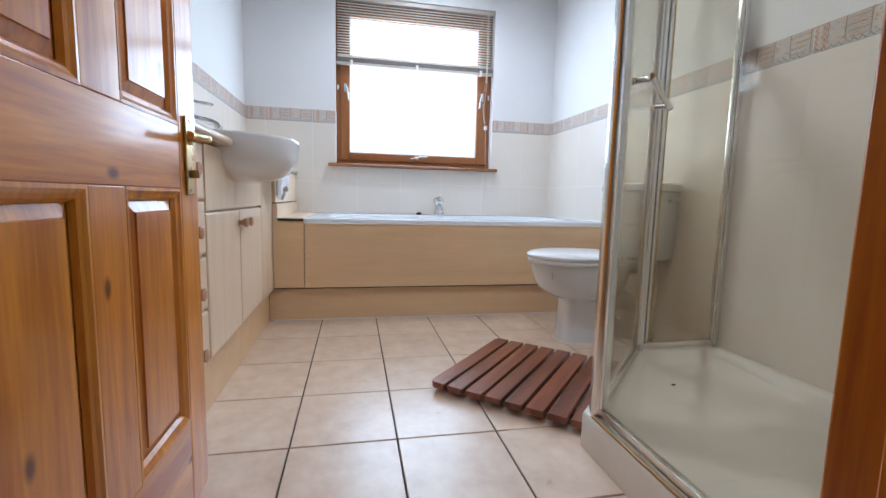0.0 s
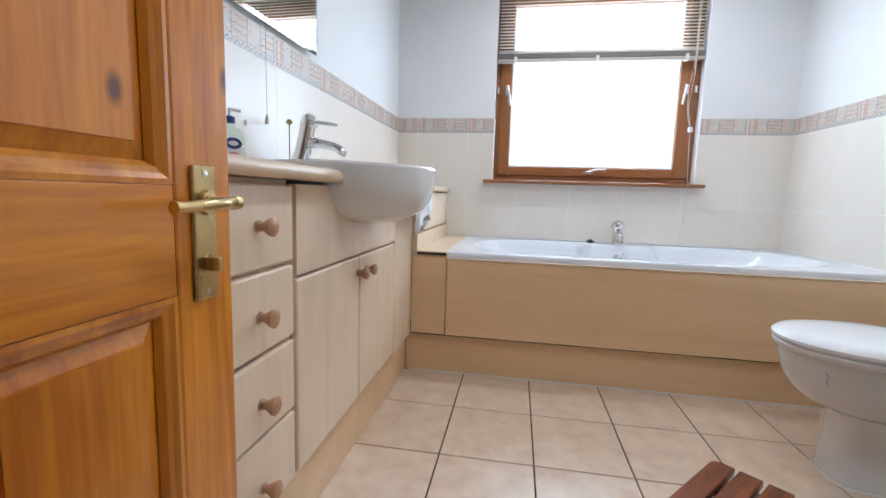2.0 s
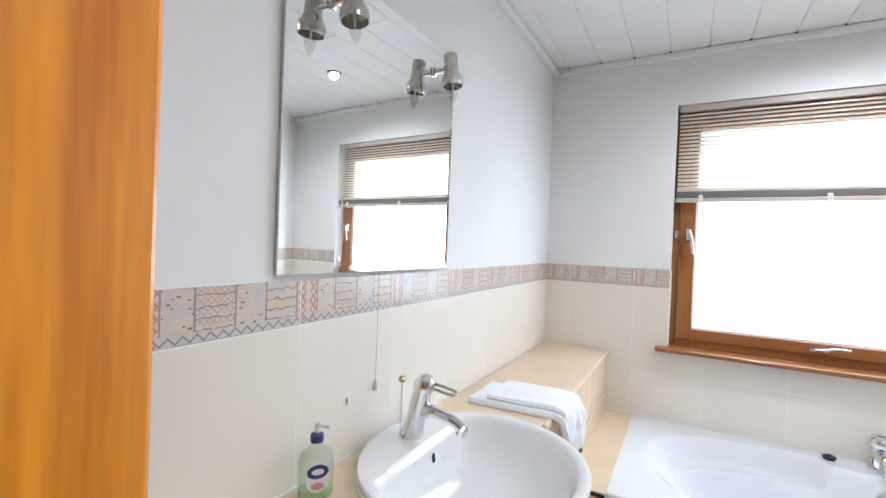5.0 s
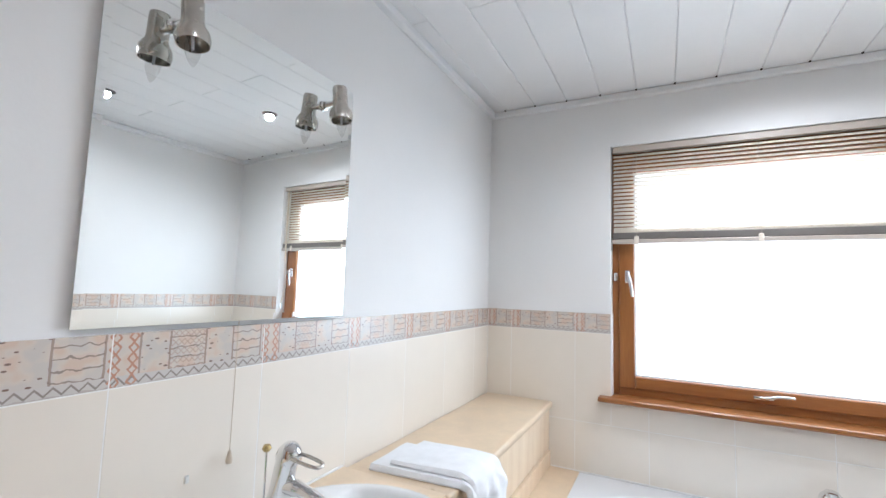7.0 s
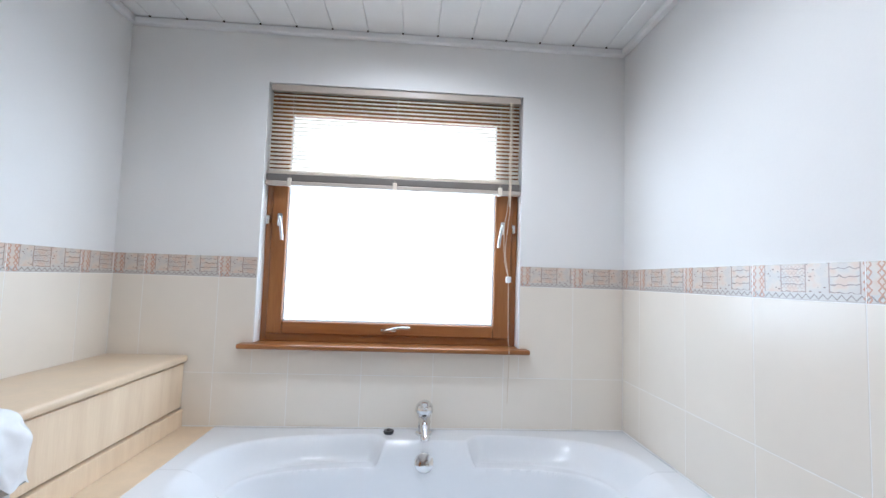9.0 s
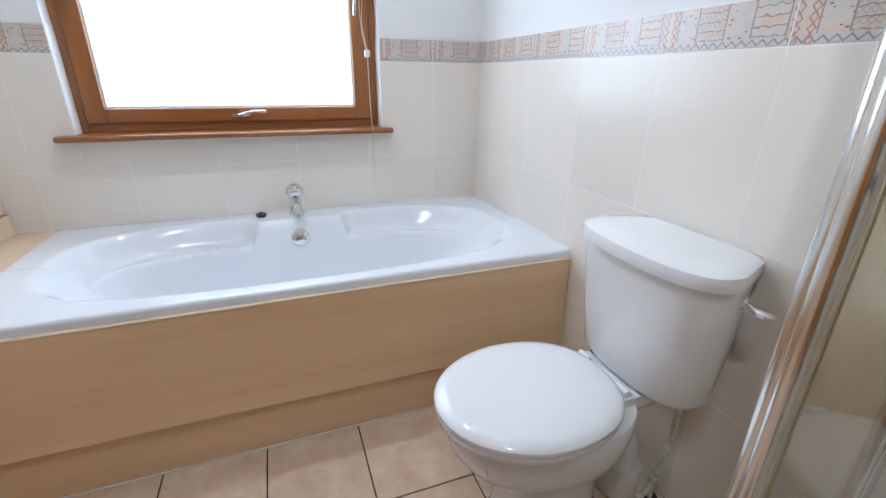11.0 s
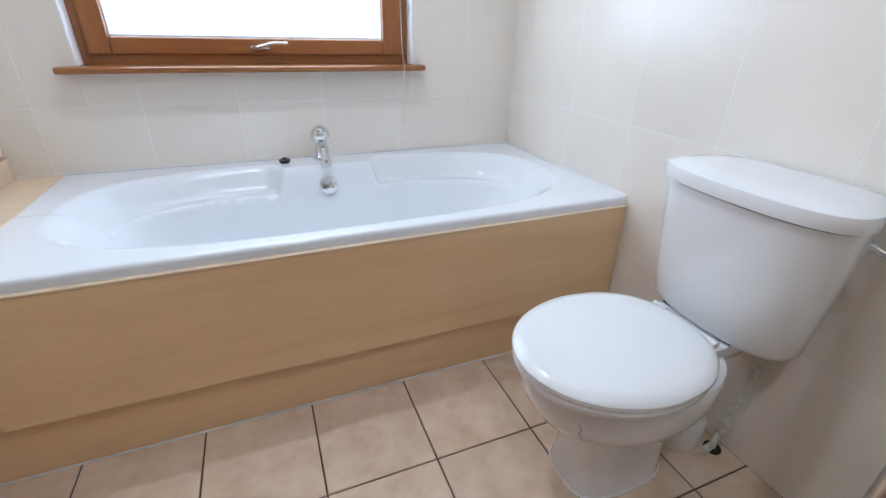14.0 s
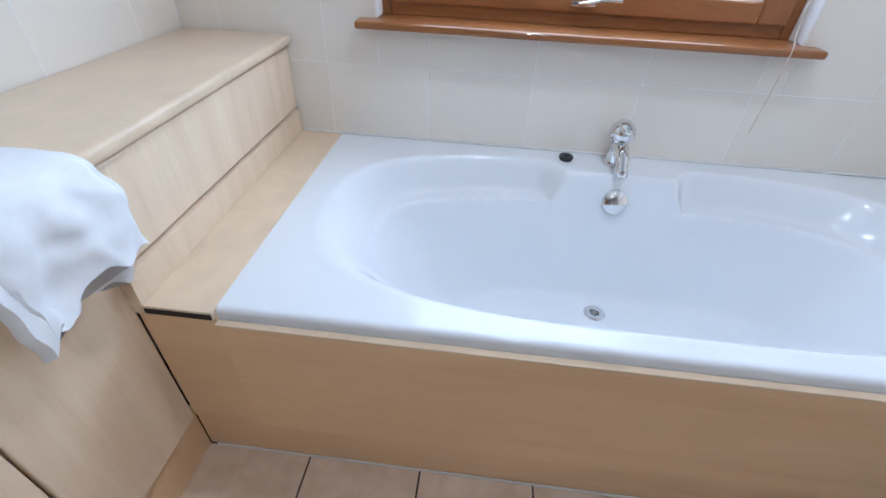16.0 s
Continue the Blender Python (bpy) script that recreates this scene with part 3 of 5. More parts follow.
part("cord_joiner", box(1.730, 1.754, -0.022, -0.004, 1.243, 1.272, 0.004), M["white_print"], blind)
part("pull_cord", tube(arc([(1.742, -0.013, 1.245), (1.741, -0.040, 1.0), (1.742, -0.062, 0.93), (1.740, -0.050, 0.71)], 6), 0.0015, 6), M["cord"], blind)

# ---------------------------------------------------------------- bath
bath = thing("bathtub", "white acrylic double-ended bathtub with moulded armrests in a wooden surround", "bathtub")
BL0, BL1, BF, BB, BT = 0.474, WX - 0.002, -0.845, -0.002, 0.583
cx, cy, ra, rb = 1.385, -0.424, 0.83, 0.372


def smooth01(t):
    t = min(max(t, 0.0), 1.0)
    return t * t * (3 - 2 * t)


def soft_min(a, b, k):
    h = min(max(0.5 + 0.5 * (b - a) / k, 0.0), 1.0)
    return b + (a - b) * h - k * h * (1 - h)


def bath_height(x, y):
    dx = abs(x - cx)
    ux = dx / ra
    back = y > cy
    uy = abs(y - cy) / (0.292 if back else rb)
    r = (ux ** 3.1 + uy ** 3.1) ** (1 / 3.1)
    z = BT - 0.395 * smooth01((1 - r) / 0.48)
    if back:
        # armrests moulded either side of the taps, running out into the sloping ends
        uw = (y - cy) / 0.362
        rw = (ux ** 3.1 + uw ** 3.1) ** (1 / 3.1)
        away = smooth01((dx - 0.150 - 0.05 * smooth01((uw - 0.7) / 0.3)) / 0.06)
        rest = BT - 0.095 * smooth01((1 - rw) / 0.15) * away
        z = soft_min(z, rest, 0.006)
        z = min(z, BT)
    return z


ROUND = [0.0, 0.0008, 0.0025, 0.005, 0.008, 0.012]


def stations(lo, hi, n):
    a, b = lo + 0.016, hi - 0.016
    return [lo + q for q in ROUND] + [a + (b - a) * i / n for i in range(n + 1)] + [hi - q for q in reversed(ROUND)]


xs, ys = stations(BL0, BL1, 240), stations(BF, BB, 130)
NX, NY = len(xs) - 1, len(ys) - 1
verts, faces = [], []
for y in ys:
    for x in xs:
        e = 0.012 - min(y - BF, 0.012)
        verts.append((x, y, bath_height(x, y) - 0.012 + math.sqrt(max(0.012 ** 2 - e * e, 0.0))))
for j in range(NY):
    for i in range(NX):
        a = j * (NX + 1) + i
        faces.append((a, a + 1, a + NX + 2, a + NX + 1))
rim = [i for i in range(NX + 1)] + [j * (NX + 1) + NX for j in range(1, NY + 1)] + [NY * (NX + 1) + i for i in range(NX - 1, -1, -1)] + [j * (NX + 1) for j in range(NY - 1, 0, -1)]
low = len(verts)
for k in rim:
    x, y, z = verts[k]
    verts.append((x, y, 0.550))
for k in range(len(rim)):
    q = (k + 1) % len(rim)
    faces.append((rim[k], low + k, low + q, rim[q]))
tub_me = bpy.data.meshes.new("tub")
tub_me.from_pydata(verts, [], faces)
tub_me.materials.append(M["acrylic"])
tub_me.polygons.foreach_set("use_smooth", [True] * len(tub_me.polygons))
tub_me.set_sharp_from_angle(angle=radians(50))
tub = new("tub", tub_me)
tub.parent = bath
ovm = pose(1.378, -0.174, 0.506, 66, 0, 0) @ Matrix.Scale(1.12, 4)
part("overflow", lathe([(0.0, 0.016), (0.024, 0.015), (0.033, 0.010), (0.035, 0.0), (0.026, -0.02), (0.0, -0.02)], 28, ovm), M["chrome"], bath, "round chrome overflow cover", True)
drain = part("drain", lathe([(0.0, 0.0), (0.014, 0.0), (0.016, 0.004), (0.03, 0.005), (0.034, 0.001), (0.034, -0.01), (0.0, -0.01)], 28, pose(1.368, -0.345, 0.190)), M["chrome"], bath, "chrome drain", True)
gr = bmesh.new()
for a in range(3):
    bmesh.ops.create_cube(gr, size=1, matrix=pose(1.368, -0.345, 0.1915, 0, 0, 60 * a) @ Matrix.Diagonal((0.028, 0.004, 0.002, 1)))
part("drain_hole", lathe([(0.0, 0.0), (0.015, 0.0), (0.015, 0.001), (0.0, 0.001)], 20, pose(1.368, -0.345, 0.1896)), M["dark"], bath)
part("drain_grille", gr, M["nickel"], bath)

tap = thing("bath_tap", "chrome single-lever bath mixer tap on the rim", "tap", at=(1.376, -0.062, 0.581))
tap.scale = (1.18, 1.18, 1.18)
part("body", loft([[Vector((r * math.cos(a) * 1.0, y0 + r * 0.95 * math.sin(a), z)) for a in [2 * math.pi * k / 20 for k in range(20)]] for r, y0, z in ((0.029, 0, 0), (0.029, 0, 0.008), (0.023, 0, 0.012), (0.021, 0.003, 0.05), (0.024, 0.004, 0.066), (0.024, 0.004, 0.075))]), M["chrome"], tap, smooth=True)
part("spout", tube(arc([(0, -0.002, 0.052), (0.001, -0.032, 0.050), (0.002, -0.062, 0.034), (0.002, -0.080, 0.014)]), [0.021] * 6 + [0.018] * 6 + [0.015] * 7, 16), M["chrome"], tap, smooth=True)
part("aerator", lathe([(0, 0), (0.0155, 0), (0.017, 0.004), (0.017, 0.014), (0, 0.014)], 18, pose(0.002, -0.082, 0.004, -20, 0, 0)), M["chrome"], tap, smooth=True)
part("head", lathe([(0.0, 0.0), (0.026, 0.0), (0.033, 0.006), (0.034, 0.014), (0.030, 0.028), (0.018, 0.041), (0.0, 0.045)], 24, pose(0, 0.004, 0.076, 8)), M["chrome"], tap, smooth=True)
part("lever", tube(arc([(0.014, -0.012, 0.112), (0.013, -0.045, 0.111), (0.0, -0.062, 0.108), (-0.013, -0.045, 0.111), (-0.014, -0.012, 0.112)]), 0.0042, 10), M["chrome"], tap, "looped chrome lever", True)
plug = tagged(part("bath_plug", lathe([(0.0, 0.020), (0.008, 0.020), (0.010, 0.014), (0.021, 0.014), (0.023, 0.009), (0.019, 0.0), (0.0, 0.0)], 22, pose(1.226, -0.060, 0.5815)), M["black"], smooth=True), "black rubber bath plug lying on the rim", "plug")

# bath surround
panel = tagged(part("bath_surround", box(0.478, WX - 0.003, -0.858, -0.843, 0.193, 0.549, 0.003), M["beech"]), "beech laminate panel along the front of the bathtub", "panel")
part("panel_trim", box(0.474, WX - 0.003, -0.862, -0.846, 0.5495, 0.556, 0.002), M["beech_top"], panel, "pale edge strip")
structure("baseboard_bath", box(0.2825, WX - 0.002, -0.822, -0.80, 0.0, 0.184, 0.002), M["beech"], "recessed beech laminate plinth below the bathtub", "plinth")
# near-black strip paints the shade over the recessed plinth
part("shadow_gap", box(0.312, WX - 0.003, -0.84, -0.81, 0.185, 0.1925), M["dark"], panel, "dark strip painted as the shade above the plinth")
structure("trim_plinth_seal", box(0.302, WX - 0.002, -0.828, -0.8225, -0.001, 0.006, 0.002), M["sealant"], "white sealant along the plinth", "trim")
part("bath_end_panel", box(0.312, 0.4745, -0.851, -0.838, 0.193, 0.560, 0.002), M["beech"], panel, "narrow upright end panel")
ledge = tagged(part("bath_ledge", box(0.300, 0.4735, -0.858, -0.002, 0.561, 0.583, 0.002), M["beech_top"]), "beech laminate ledge between bathtub and shelf boxing", "ledge")
part("raw_edge", box(0.339, 0.472, -0.8605, -0.8585, 0.566, 0.578), M["dark"], ledge, "dark unfinished board edge")
for (x0, x1, y0, y1, z0, z1) in ((0.34, WX, -0.005, 0.0005, 0.5825, 0.588), (WX - 0.005, WX, -0.845, -0.006, 0.5825, 0.588)):
    structure("trim_seal", box(x0, x1, y0, y1, z0, z1, 0.002), M["sealant"], "white sealant bead round the bathtub", "trim")

# boxing shelf beside the bath
boxing = thing("boxed_shelf", "beech laminate boxed-in shelf along the tiled wall", "shelf")
part("shelf_top", box(0.002, 0.346, -1.150, -0.003, 0.858, 0.887, 0.010, 4), M["beech_top"], boxing, smooth=True)
part("side_panel", box(0.30, 0.330, -0.858, -0.003, 0.664, 0.851, 0.004), M["beech_lit"], boxing, "pale upright panel")
part("lower_panel", box(0.300, 0.3375, -0.858, -0.003, 0.5832, 0.656, 0.0015), M["beech_lit"], boxing)
part("carcass", box(0.01, 0.298, -1.13, -0.003, 0.60, 0.857), M["dark"], boxing)

# ---------------------------------------------------------------- vanity run
drawers = thing("drawer_unit", "beech laminate unit with four drawers, coloured paler for the light on it", "cabinet")
part("body", box(0.005, 0.292, -2.21, -1.937, 0.186, 0.860), M["beech_lit"], drawers)


def knob(parent, y, z):
    k = part("knob", lathe([(0.0, 0.0), (0.010, 0.0), (0.008, 0.008), (0.010, 0.014), (0.017, 0.026), (0.0185, 0.032), (0.012, 0.036), (0.0, 0.0365)], 20, pose(0.311, y, z, 0, 90, 0)), M["knob"], parent, "turned wooden knob", True)
    part("collar", lathe([(0.0, 0.0), (0.0115, 0.0), (0.0115, 0.004), (0.0, 0.004)], 18, pose(0.3105, y, z, 0, 90, 0)), M["nickel"], k, smooth=True)


for z0, z1, kz in ((0.690, 0.850, 0.772), (0.526, 0.682, 0.600), (0.360, 0.516, 0.427), (0.190, 0.351, 0.252)):
    d = part("drawer_front", box(0.2925, 0.311, -2.205, -1.941, z0, z1, 0.005), M["beech_lit"], drawers)
    knob(d, -2.072, kz)
BCX, BCY, BRX, BRY = 0.272, -1.502, 0.258, 0.277
vanity = thing("basin_unit", "beech laminate basin cabinet with two doors, coloured paler for the light on it", "cabinet")
part("body", box(0.005, 0.292, -1.936, -1.140, 0.186, 0.745), M["beech_lit"], vanity)
cut = [(-1.142, 0.655), (-1.142, 0.853), (BCY + 0.255, 0.853)]
cut += [(BCY + 0.255 - 0.51 * k / 16, 0.766 + 0.085 * abs(1 - k / 8) ** 2.6) for k in range(1, 16)]
cut += [(BCY - 0.255, 0.853), (-1.928, 0.853), (-1.928, 0.655)]
fp = bmesh.new()
fr_ = fp.faces.new([fp.verts.new((0.2925, y, z)) for y, z in cut])
ex = bmesh.ops.extrude_face_region(fp, geom=[fr_])
bmesh.ops.translate(fp, vec=(0.0185, 0, 0), verts=[v for v in ex["geom"] if isinstance(v, bmesh.types.BMVert)])
bmesh.ops.recalc_face_normals(fp, faces=fp.faces)
part("front_panel", fp, M["beech_lit"], vanity, "front panel cut round the bowl")
for y0, y1, ky in ((-1.928, -1.538, -1.556), (-1.533, -1.142, -1.48)):
    d = part("door", box(0.2925, 0.311, y0, y1, 0.190, 0.646, 0.006), M["beech_lit"], vanity)
    knob(d, ky, 0.597)
filler = tagged(part("end_panel", box(0.280, 0.311, -1.137, -0.8525, 0.186, 0.8575, 0.003), M["beech_lit"]), "plain beech laminate filler panel, coloured paler for the light on it", "panel")
structure("baseboard_vanity", box(0.262, 0.282, -2.21, -0.823, 0.0, 0.185, 0.002), M["beech"], "beech laminate kick board below the cabinets", "plinth")

# worktop, cut round the basin
top = [(0.003, -2.27), (0.338, -2.27)]
a0 = math.asin((0.338 - BCX) / (BRX - 0.012))
for k in range(21):
    # sweep round the wall side of the bowl, south to north
    ang = math.pi - a0 + (math.pi + 2 * a0) * k / 20
    top.append((BCX + (BRX - 0.012) * math.sin(ang), BCY + (BRY - 0.012) * math.cos(ang)))
top += [(0.338, -1.153), (0.003, -1.153)]
worktop = tagged(part("worktop", extrude_xy(top, 0.862, 0.893, 0.0), M["beech_top"]), "beige laminate worktop round the semi-recessed basin", "worktop")
part("front_edge", tube([(0.334, -2.268, 0.8775), (0.334, BCY - 0.243, 0.8775)], 0.0155, 14), M["beech_top"], worktop, smooth=True)
structure("trim_worktop_seal", box(0.0, 0.006, -2.26, -1.155, 0.8925, 0.899, 0.002), M["sealant"], "white sealant bead behind the worktop", "trim")

# semi-recessed basin
basin = thing("washbasin", "white ceramic semi-recessed round washbasin", "washbasin")


def oval(rx, ry, z, clip=None, n=56, shift=0.0):
    pts = []
    for k in range(n):
        a = 2 * math.pi * k / n
        x, y = BCX + shift + rx * math.cos(a), BCY + ry * 1.095 * math.sin(a)
        if clip is not None:
            x = max(x, clip)
        pts.append(Vector((x, y, z)))
    return pts


rings = [oval(0.04, 0.04, 0.750, shift=0.05), oval(0.09, 0.09, 0.754, shift=0.048), oval(0.14, 0.14, 0.768, shift=0.04), oval(0.192, 0.189, 0.789, shift=0.028), oval(0.226, 0.222, 0.820, shift=0.016),
         oval(0.246, 0.241, 0.852, shift=0.007), oval(0.2545, 0.2485, 0.884, shift=0.002), oval(0.2585, 0.2525, 0.906), oval(0.2590, 0.2530, 0.912), oval(0.256, 0.250, 0.917),
         oval(0.250, 0.244, 0.918), oval(0.238, 0.233, 0.915, 0.135), oval(0.231, 0.227, 0.908, 0.143), oval(0.222, 0.218, 0.890, 0.150),
         oval(0.202, 0.200, 0.855, 0.160), oval(0.165, 0.165, 0.818, 0.178), oval(0.105, 0.105, 0.790, 0.21), oval(0.03, 0.03, 0.780, 0.255)]
part("bowl", loft(rings), M["ceramic"], basin, smooth=True)
part("overflow", lathe([(0.0, 0.0015), (0.006, 0.0015), (0.008, 0.0), (0.0, -0.002)], 16, pose(0.1555, -1.482, 0.874, 0, 80, 0) @ Matrix.Diagonal((1.6, 1, 1, 1))), M["dark"], basin, "dark oval overflow hole")
part("waste", lathe([(0.0, 0.008), (0.018, 0.006), (0.021, 0.001), (0.021, -0.004), (0.0, -0.004)], 22, pose(BCX, BCY, 0.783)), M["chrome"], basin, "chrome waste plug", True)
seal_arc = [radians(78 + 204 * k / 40) for k in range(41)]
structure("trim_basin_seal", loft([[Vector((BCX + r * math.cos(a), BCY + (r - 0.006) * 1.095 * math.sin(a), z)) for a in seal_arc] for r, z in ((0.2625, 0.8932), (0.2610, 0.897), (0.2555, 0.899))], False, False, False), M["sealant"], "white sealant round the basin", "trim", True)

btap = thing("basin_tap", "chrome basin mixer tap with a looped lever", "tap", at=(0.090, -1.486, 0.9165))
btap.scale = (1.16, 1.16, 1.16)
part("body", tube([(0, 0, 0), (0.002, 0, 0.006), (0.010, 0, 0.04), (0.022, 0, 0.095), (0.025, 0, 0.108)], [0.026, 0.025, 0.0215, 0.0205, 0.020], 22), M["chrome"], btap, smooth=True)
part("spout", tube(arc([(0.012, 0, 0.062), (0.06, 0, 0.062), (0.105, 0, 0.052), (0.122, 0, 0.042)]), [0.015] * 6 + [0.012] * 6 + [0.011] * 7, 16), M["chrome"], btap, smooth=True)
part("aerator", lathe([(0, 0), (0.011, 0), (0.011, 0.016), (0, 0.016)], 16, pose(0.120, 0, 0.030, 0, 20, 0)), M["chrome"], btap, smooth=True)
part("head", lathe([(0.0, 0.034), (0.012, 0.031), (0.020, 0.022), (0.024, 0.008), (0.0225, 0.0), (0, 0)], 22, pose(0.026, 0, 0.107, 0, 14, 0)), M["chrome"], btap, smooth=True)
lp = arc([(0.035, 0.012, 0.118), (0.065, 0.014, 0.116), (0.098, 0.011, 0.112), (0.105, 0, 0.111), (0.098, -0.011, 0.112), (0.065, -0.014, 0.116), (0.035, -0.012, 0.118)])
part("lever", tube(lp, 0.0034, 8), M["nickel"], btap, "looped metal lever", True)
rod = part("pop_up_rod", tube([(-0.030, 0, 0.0), (-0.030, 0, 0.112)], 0.002, 8), M["chrome"], btap, smooth=True)
part("ball", lathe([(0.0, -0.008), (0.006, -0.006), (0.009, 0.0), (0.006, 0.006), (0.0, 0.008)], 14, pose(-0.030, 0, 0.118)), M["brass"], rod, smooth=True)

# soap bottle
soap = thing("soap_bottle", "clear soap pump bottle with a navy label on the worktop", "bottle", at=(0.056, -1.782, 0.8935))


def rounded(rx, ry, z, n=28):
    return [Vector((math.copysign(abs(math.cos(a)) ** 0.7, math.cos(a)) * rx, math.copysign(abs(math.sin(a)) ** 0.7, math.sin(a)) * ry, z)) for a in [2 * math.pi * k / n for k in range(n)]]


SPIN = Matrix.Rotation(radians(-35), 4, "Z")
bm = loft([[SPIN @ p for p in rounded(rx, ry, z)] for rx, ry, z in ((0.018, 0.030, 0), (0.020, 0.034, 0.006), (0.020, 0.034, 0.07), (0.018, 0.030, 0.088), (0.012, 0.017, 0.098), (0.0105, 0.0105, 0.104), (0.0105, 0.0105, 0.112))])
part("bottle_body", bm, M["bottle"], soap, smooth=True)
part("liquid", loft([[SPIN @ p for p in rounded(rx, ry, z)] for rx, ry, z in ((0.016, 0.028, 0.002), (0.018, 0.032, 0.007), (0.018, 0.032, 0.020))]), M["soap"], soap, "pale green soap left in the bottom", True)
part("collar", lathe([(0, 0), (0.013, 0), (0.013, 0.014), (0.006, 0.017), (0, 0.017)], 20, pose(0, 0, 0.110)), M["navy"], soap, "navy pump collar", True)
pump = part("pump", tube([(0, 0, 0.125), (0, 0, 0.138)], 0.004, 10), M["white_print"], soap, "clear pump head", True)
part("nozzle", tube(arc([(0, 0, 0.138), (0.004, 0.002, 0.142), (0.024, 0.012, 0.140)]), [0.006] * 7 + [0.004] * 6, 10), M["white_print"], pump, smooth=True)


def disc(ry, rz, x, z, mat, name, label):
    bm = loft([[SPIN @ Vector((xx, ry * s * math.cos(a), z + rz * s * math.sin(a))) for a in [2 * math.pi * k / 26 for k in range(26)]] for xx, s in ((x, 1.0), (x + 0.0006, 0.98))])
    return part(name, bm, mat, soap, label)


disc(0.023, 0.030, 0.0202, 0.046, M["white_print"], "label", "pale printed label")
disc(0.021, 0.014, 0.0209, 0.058, M["navy"], "label_oval", "navy oval")
disc(0.012, 0.006, 0.0216, 0.058, M["white_print"], "label_mark", "white mark")
disc(0.013, 0.007, 0.0210, 0.030, M["pink"], "label_flash", "pink flash")

# ---------------------------------------------------------------- mirror and its lamps
mirror = thing("wall_mirror", "frameless rectangular mirror on the wall above the basin", "mirror")
glass_plate = part("mirror_glass", loft([[Vector((x, y, z)) for y, z in ((i, 1.333 + i), (0.635 - i, 1.333 + i), (0.635 - i, 1.985 - i), (i, 1.985 - i))] for i, x in ((0, -0.002), (0, 0.0034), (0.014, 0.004))]), M["mirror"], mirror, "silvered glass with a bevelled edge")
glass_plate.matrix_basis = pose(0.003, -1.852, 0, 0, 0, -1.6)
for k, y in enumerate((-1.738, -1.335)):
    lamp = thing("mirror_spotlight", "brushed nickel mirror spotlight with a bare candle bulb, unlit", "lamp", "lamps on the mirror", at=(0.008 + (y + 1.84) * 0.028, y, 1.902))
    part("wall_plate", lathe([(0, 0), (0.014, 0), (0.014, 0.006), (0.008, 0.010), (0, 0.010)], 18, pose(0, 0, 0, 0, 90, 0)), M["chrome"], lamp, smooth=True)
    part("arm", tube([(0.004, 0, 0), (0.04, 0, 0.002)], 0.0075, 12), M["chrome"], lamp, smooth=True)
    head = part("shade", lathe([(0.0, 0.034), (0.018, 0.033), (0.0195, 0.028), (0.0195, -0.014), (0.021, -0.022), (0.029, -0.036), (0.031, -0.048), (0.029, -0.060), (0.0275, -0.060), (0.0285, -0.048), (0.026, -0.036), (0.016, -0.02), (0.0, -0.018)], 28, pose(0.056, 0, 0.008, 0, -7, 0)), M["nickel"], lamp, "brushed nickel bell shade", True)
    part("bulb", lathe([(0.0, -0.02), (0.009, -0.024), (0.0095, -0.048), (0.0145, -0.066), (0.0125, -0.082), (0.005, -0.100), (0.0, -0.106)], 20, pose(0.056, 0, 0.008, 0, -7, 0)), M["bulb"], head, "clear candle bulb", True)
    part("filament", lathe([(0.0, -0.03), (0.003, -0.03), (0.0025, -0.07), (0.0, -0.072)], 8, pose(0.056, 0, 0.008, 0, -7, 0)), M["white_print"], head)

part("screw_cap", lathe([(0, 0.004), (0.005, 0.003), (0.006, 0), (0, 0)], 12, pose(0.009, -1.80, 1.94, 0, 90, 0)), M["chrome"], mirror, "chrome mirror screw cap", True)
hook = tagged(part("wall_hook", box(0.0002, 0.006, -1.637, -1.629, 1.02, 1.035, 0.002), M["upvc"]), "small pale adhesive hook on the wall tile", "hook")
cord = thing("light_pull_cord", "thin white light pull cord with a small cream toggle", "cord")
part("string", tube([(0.02, -1.553, 1.335), (0.02, -1.553, 1.06)], 0.0009, 6), M["cord"], cord)
part("toggle", lathe([(0.0, 0.012), (0.003, 0.011), (0.007, -0.008), (0.006, -0.014), (0.0, -0.015)], 14, pose(0.02, -1.553, 1.05)), M["cord"], cord, smooth=True)

# ---------------------------------------------------------------- towel
towel = thing("towel", "folded white towel draped over the edge of the shelf", "towel")


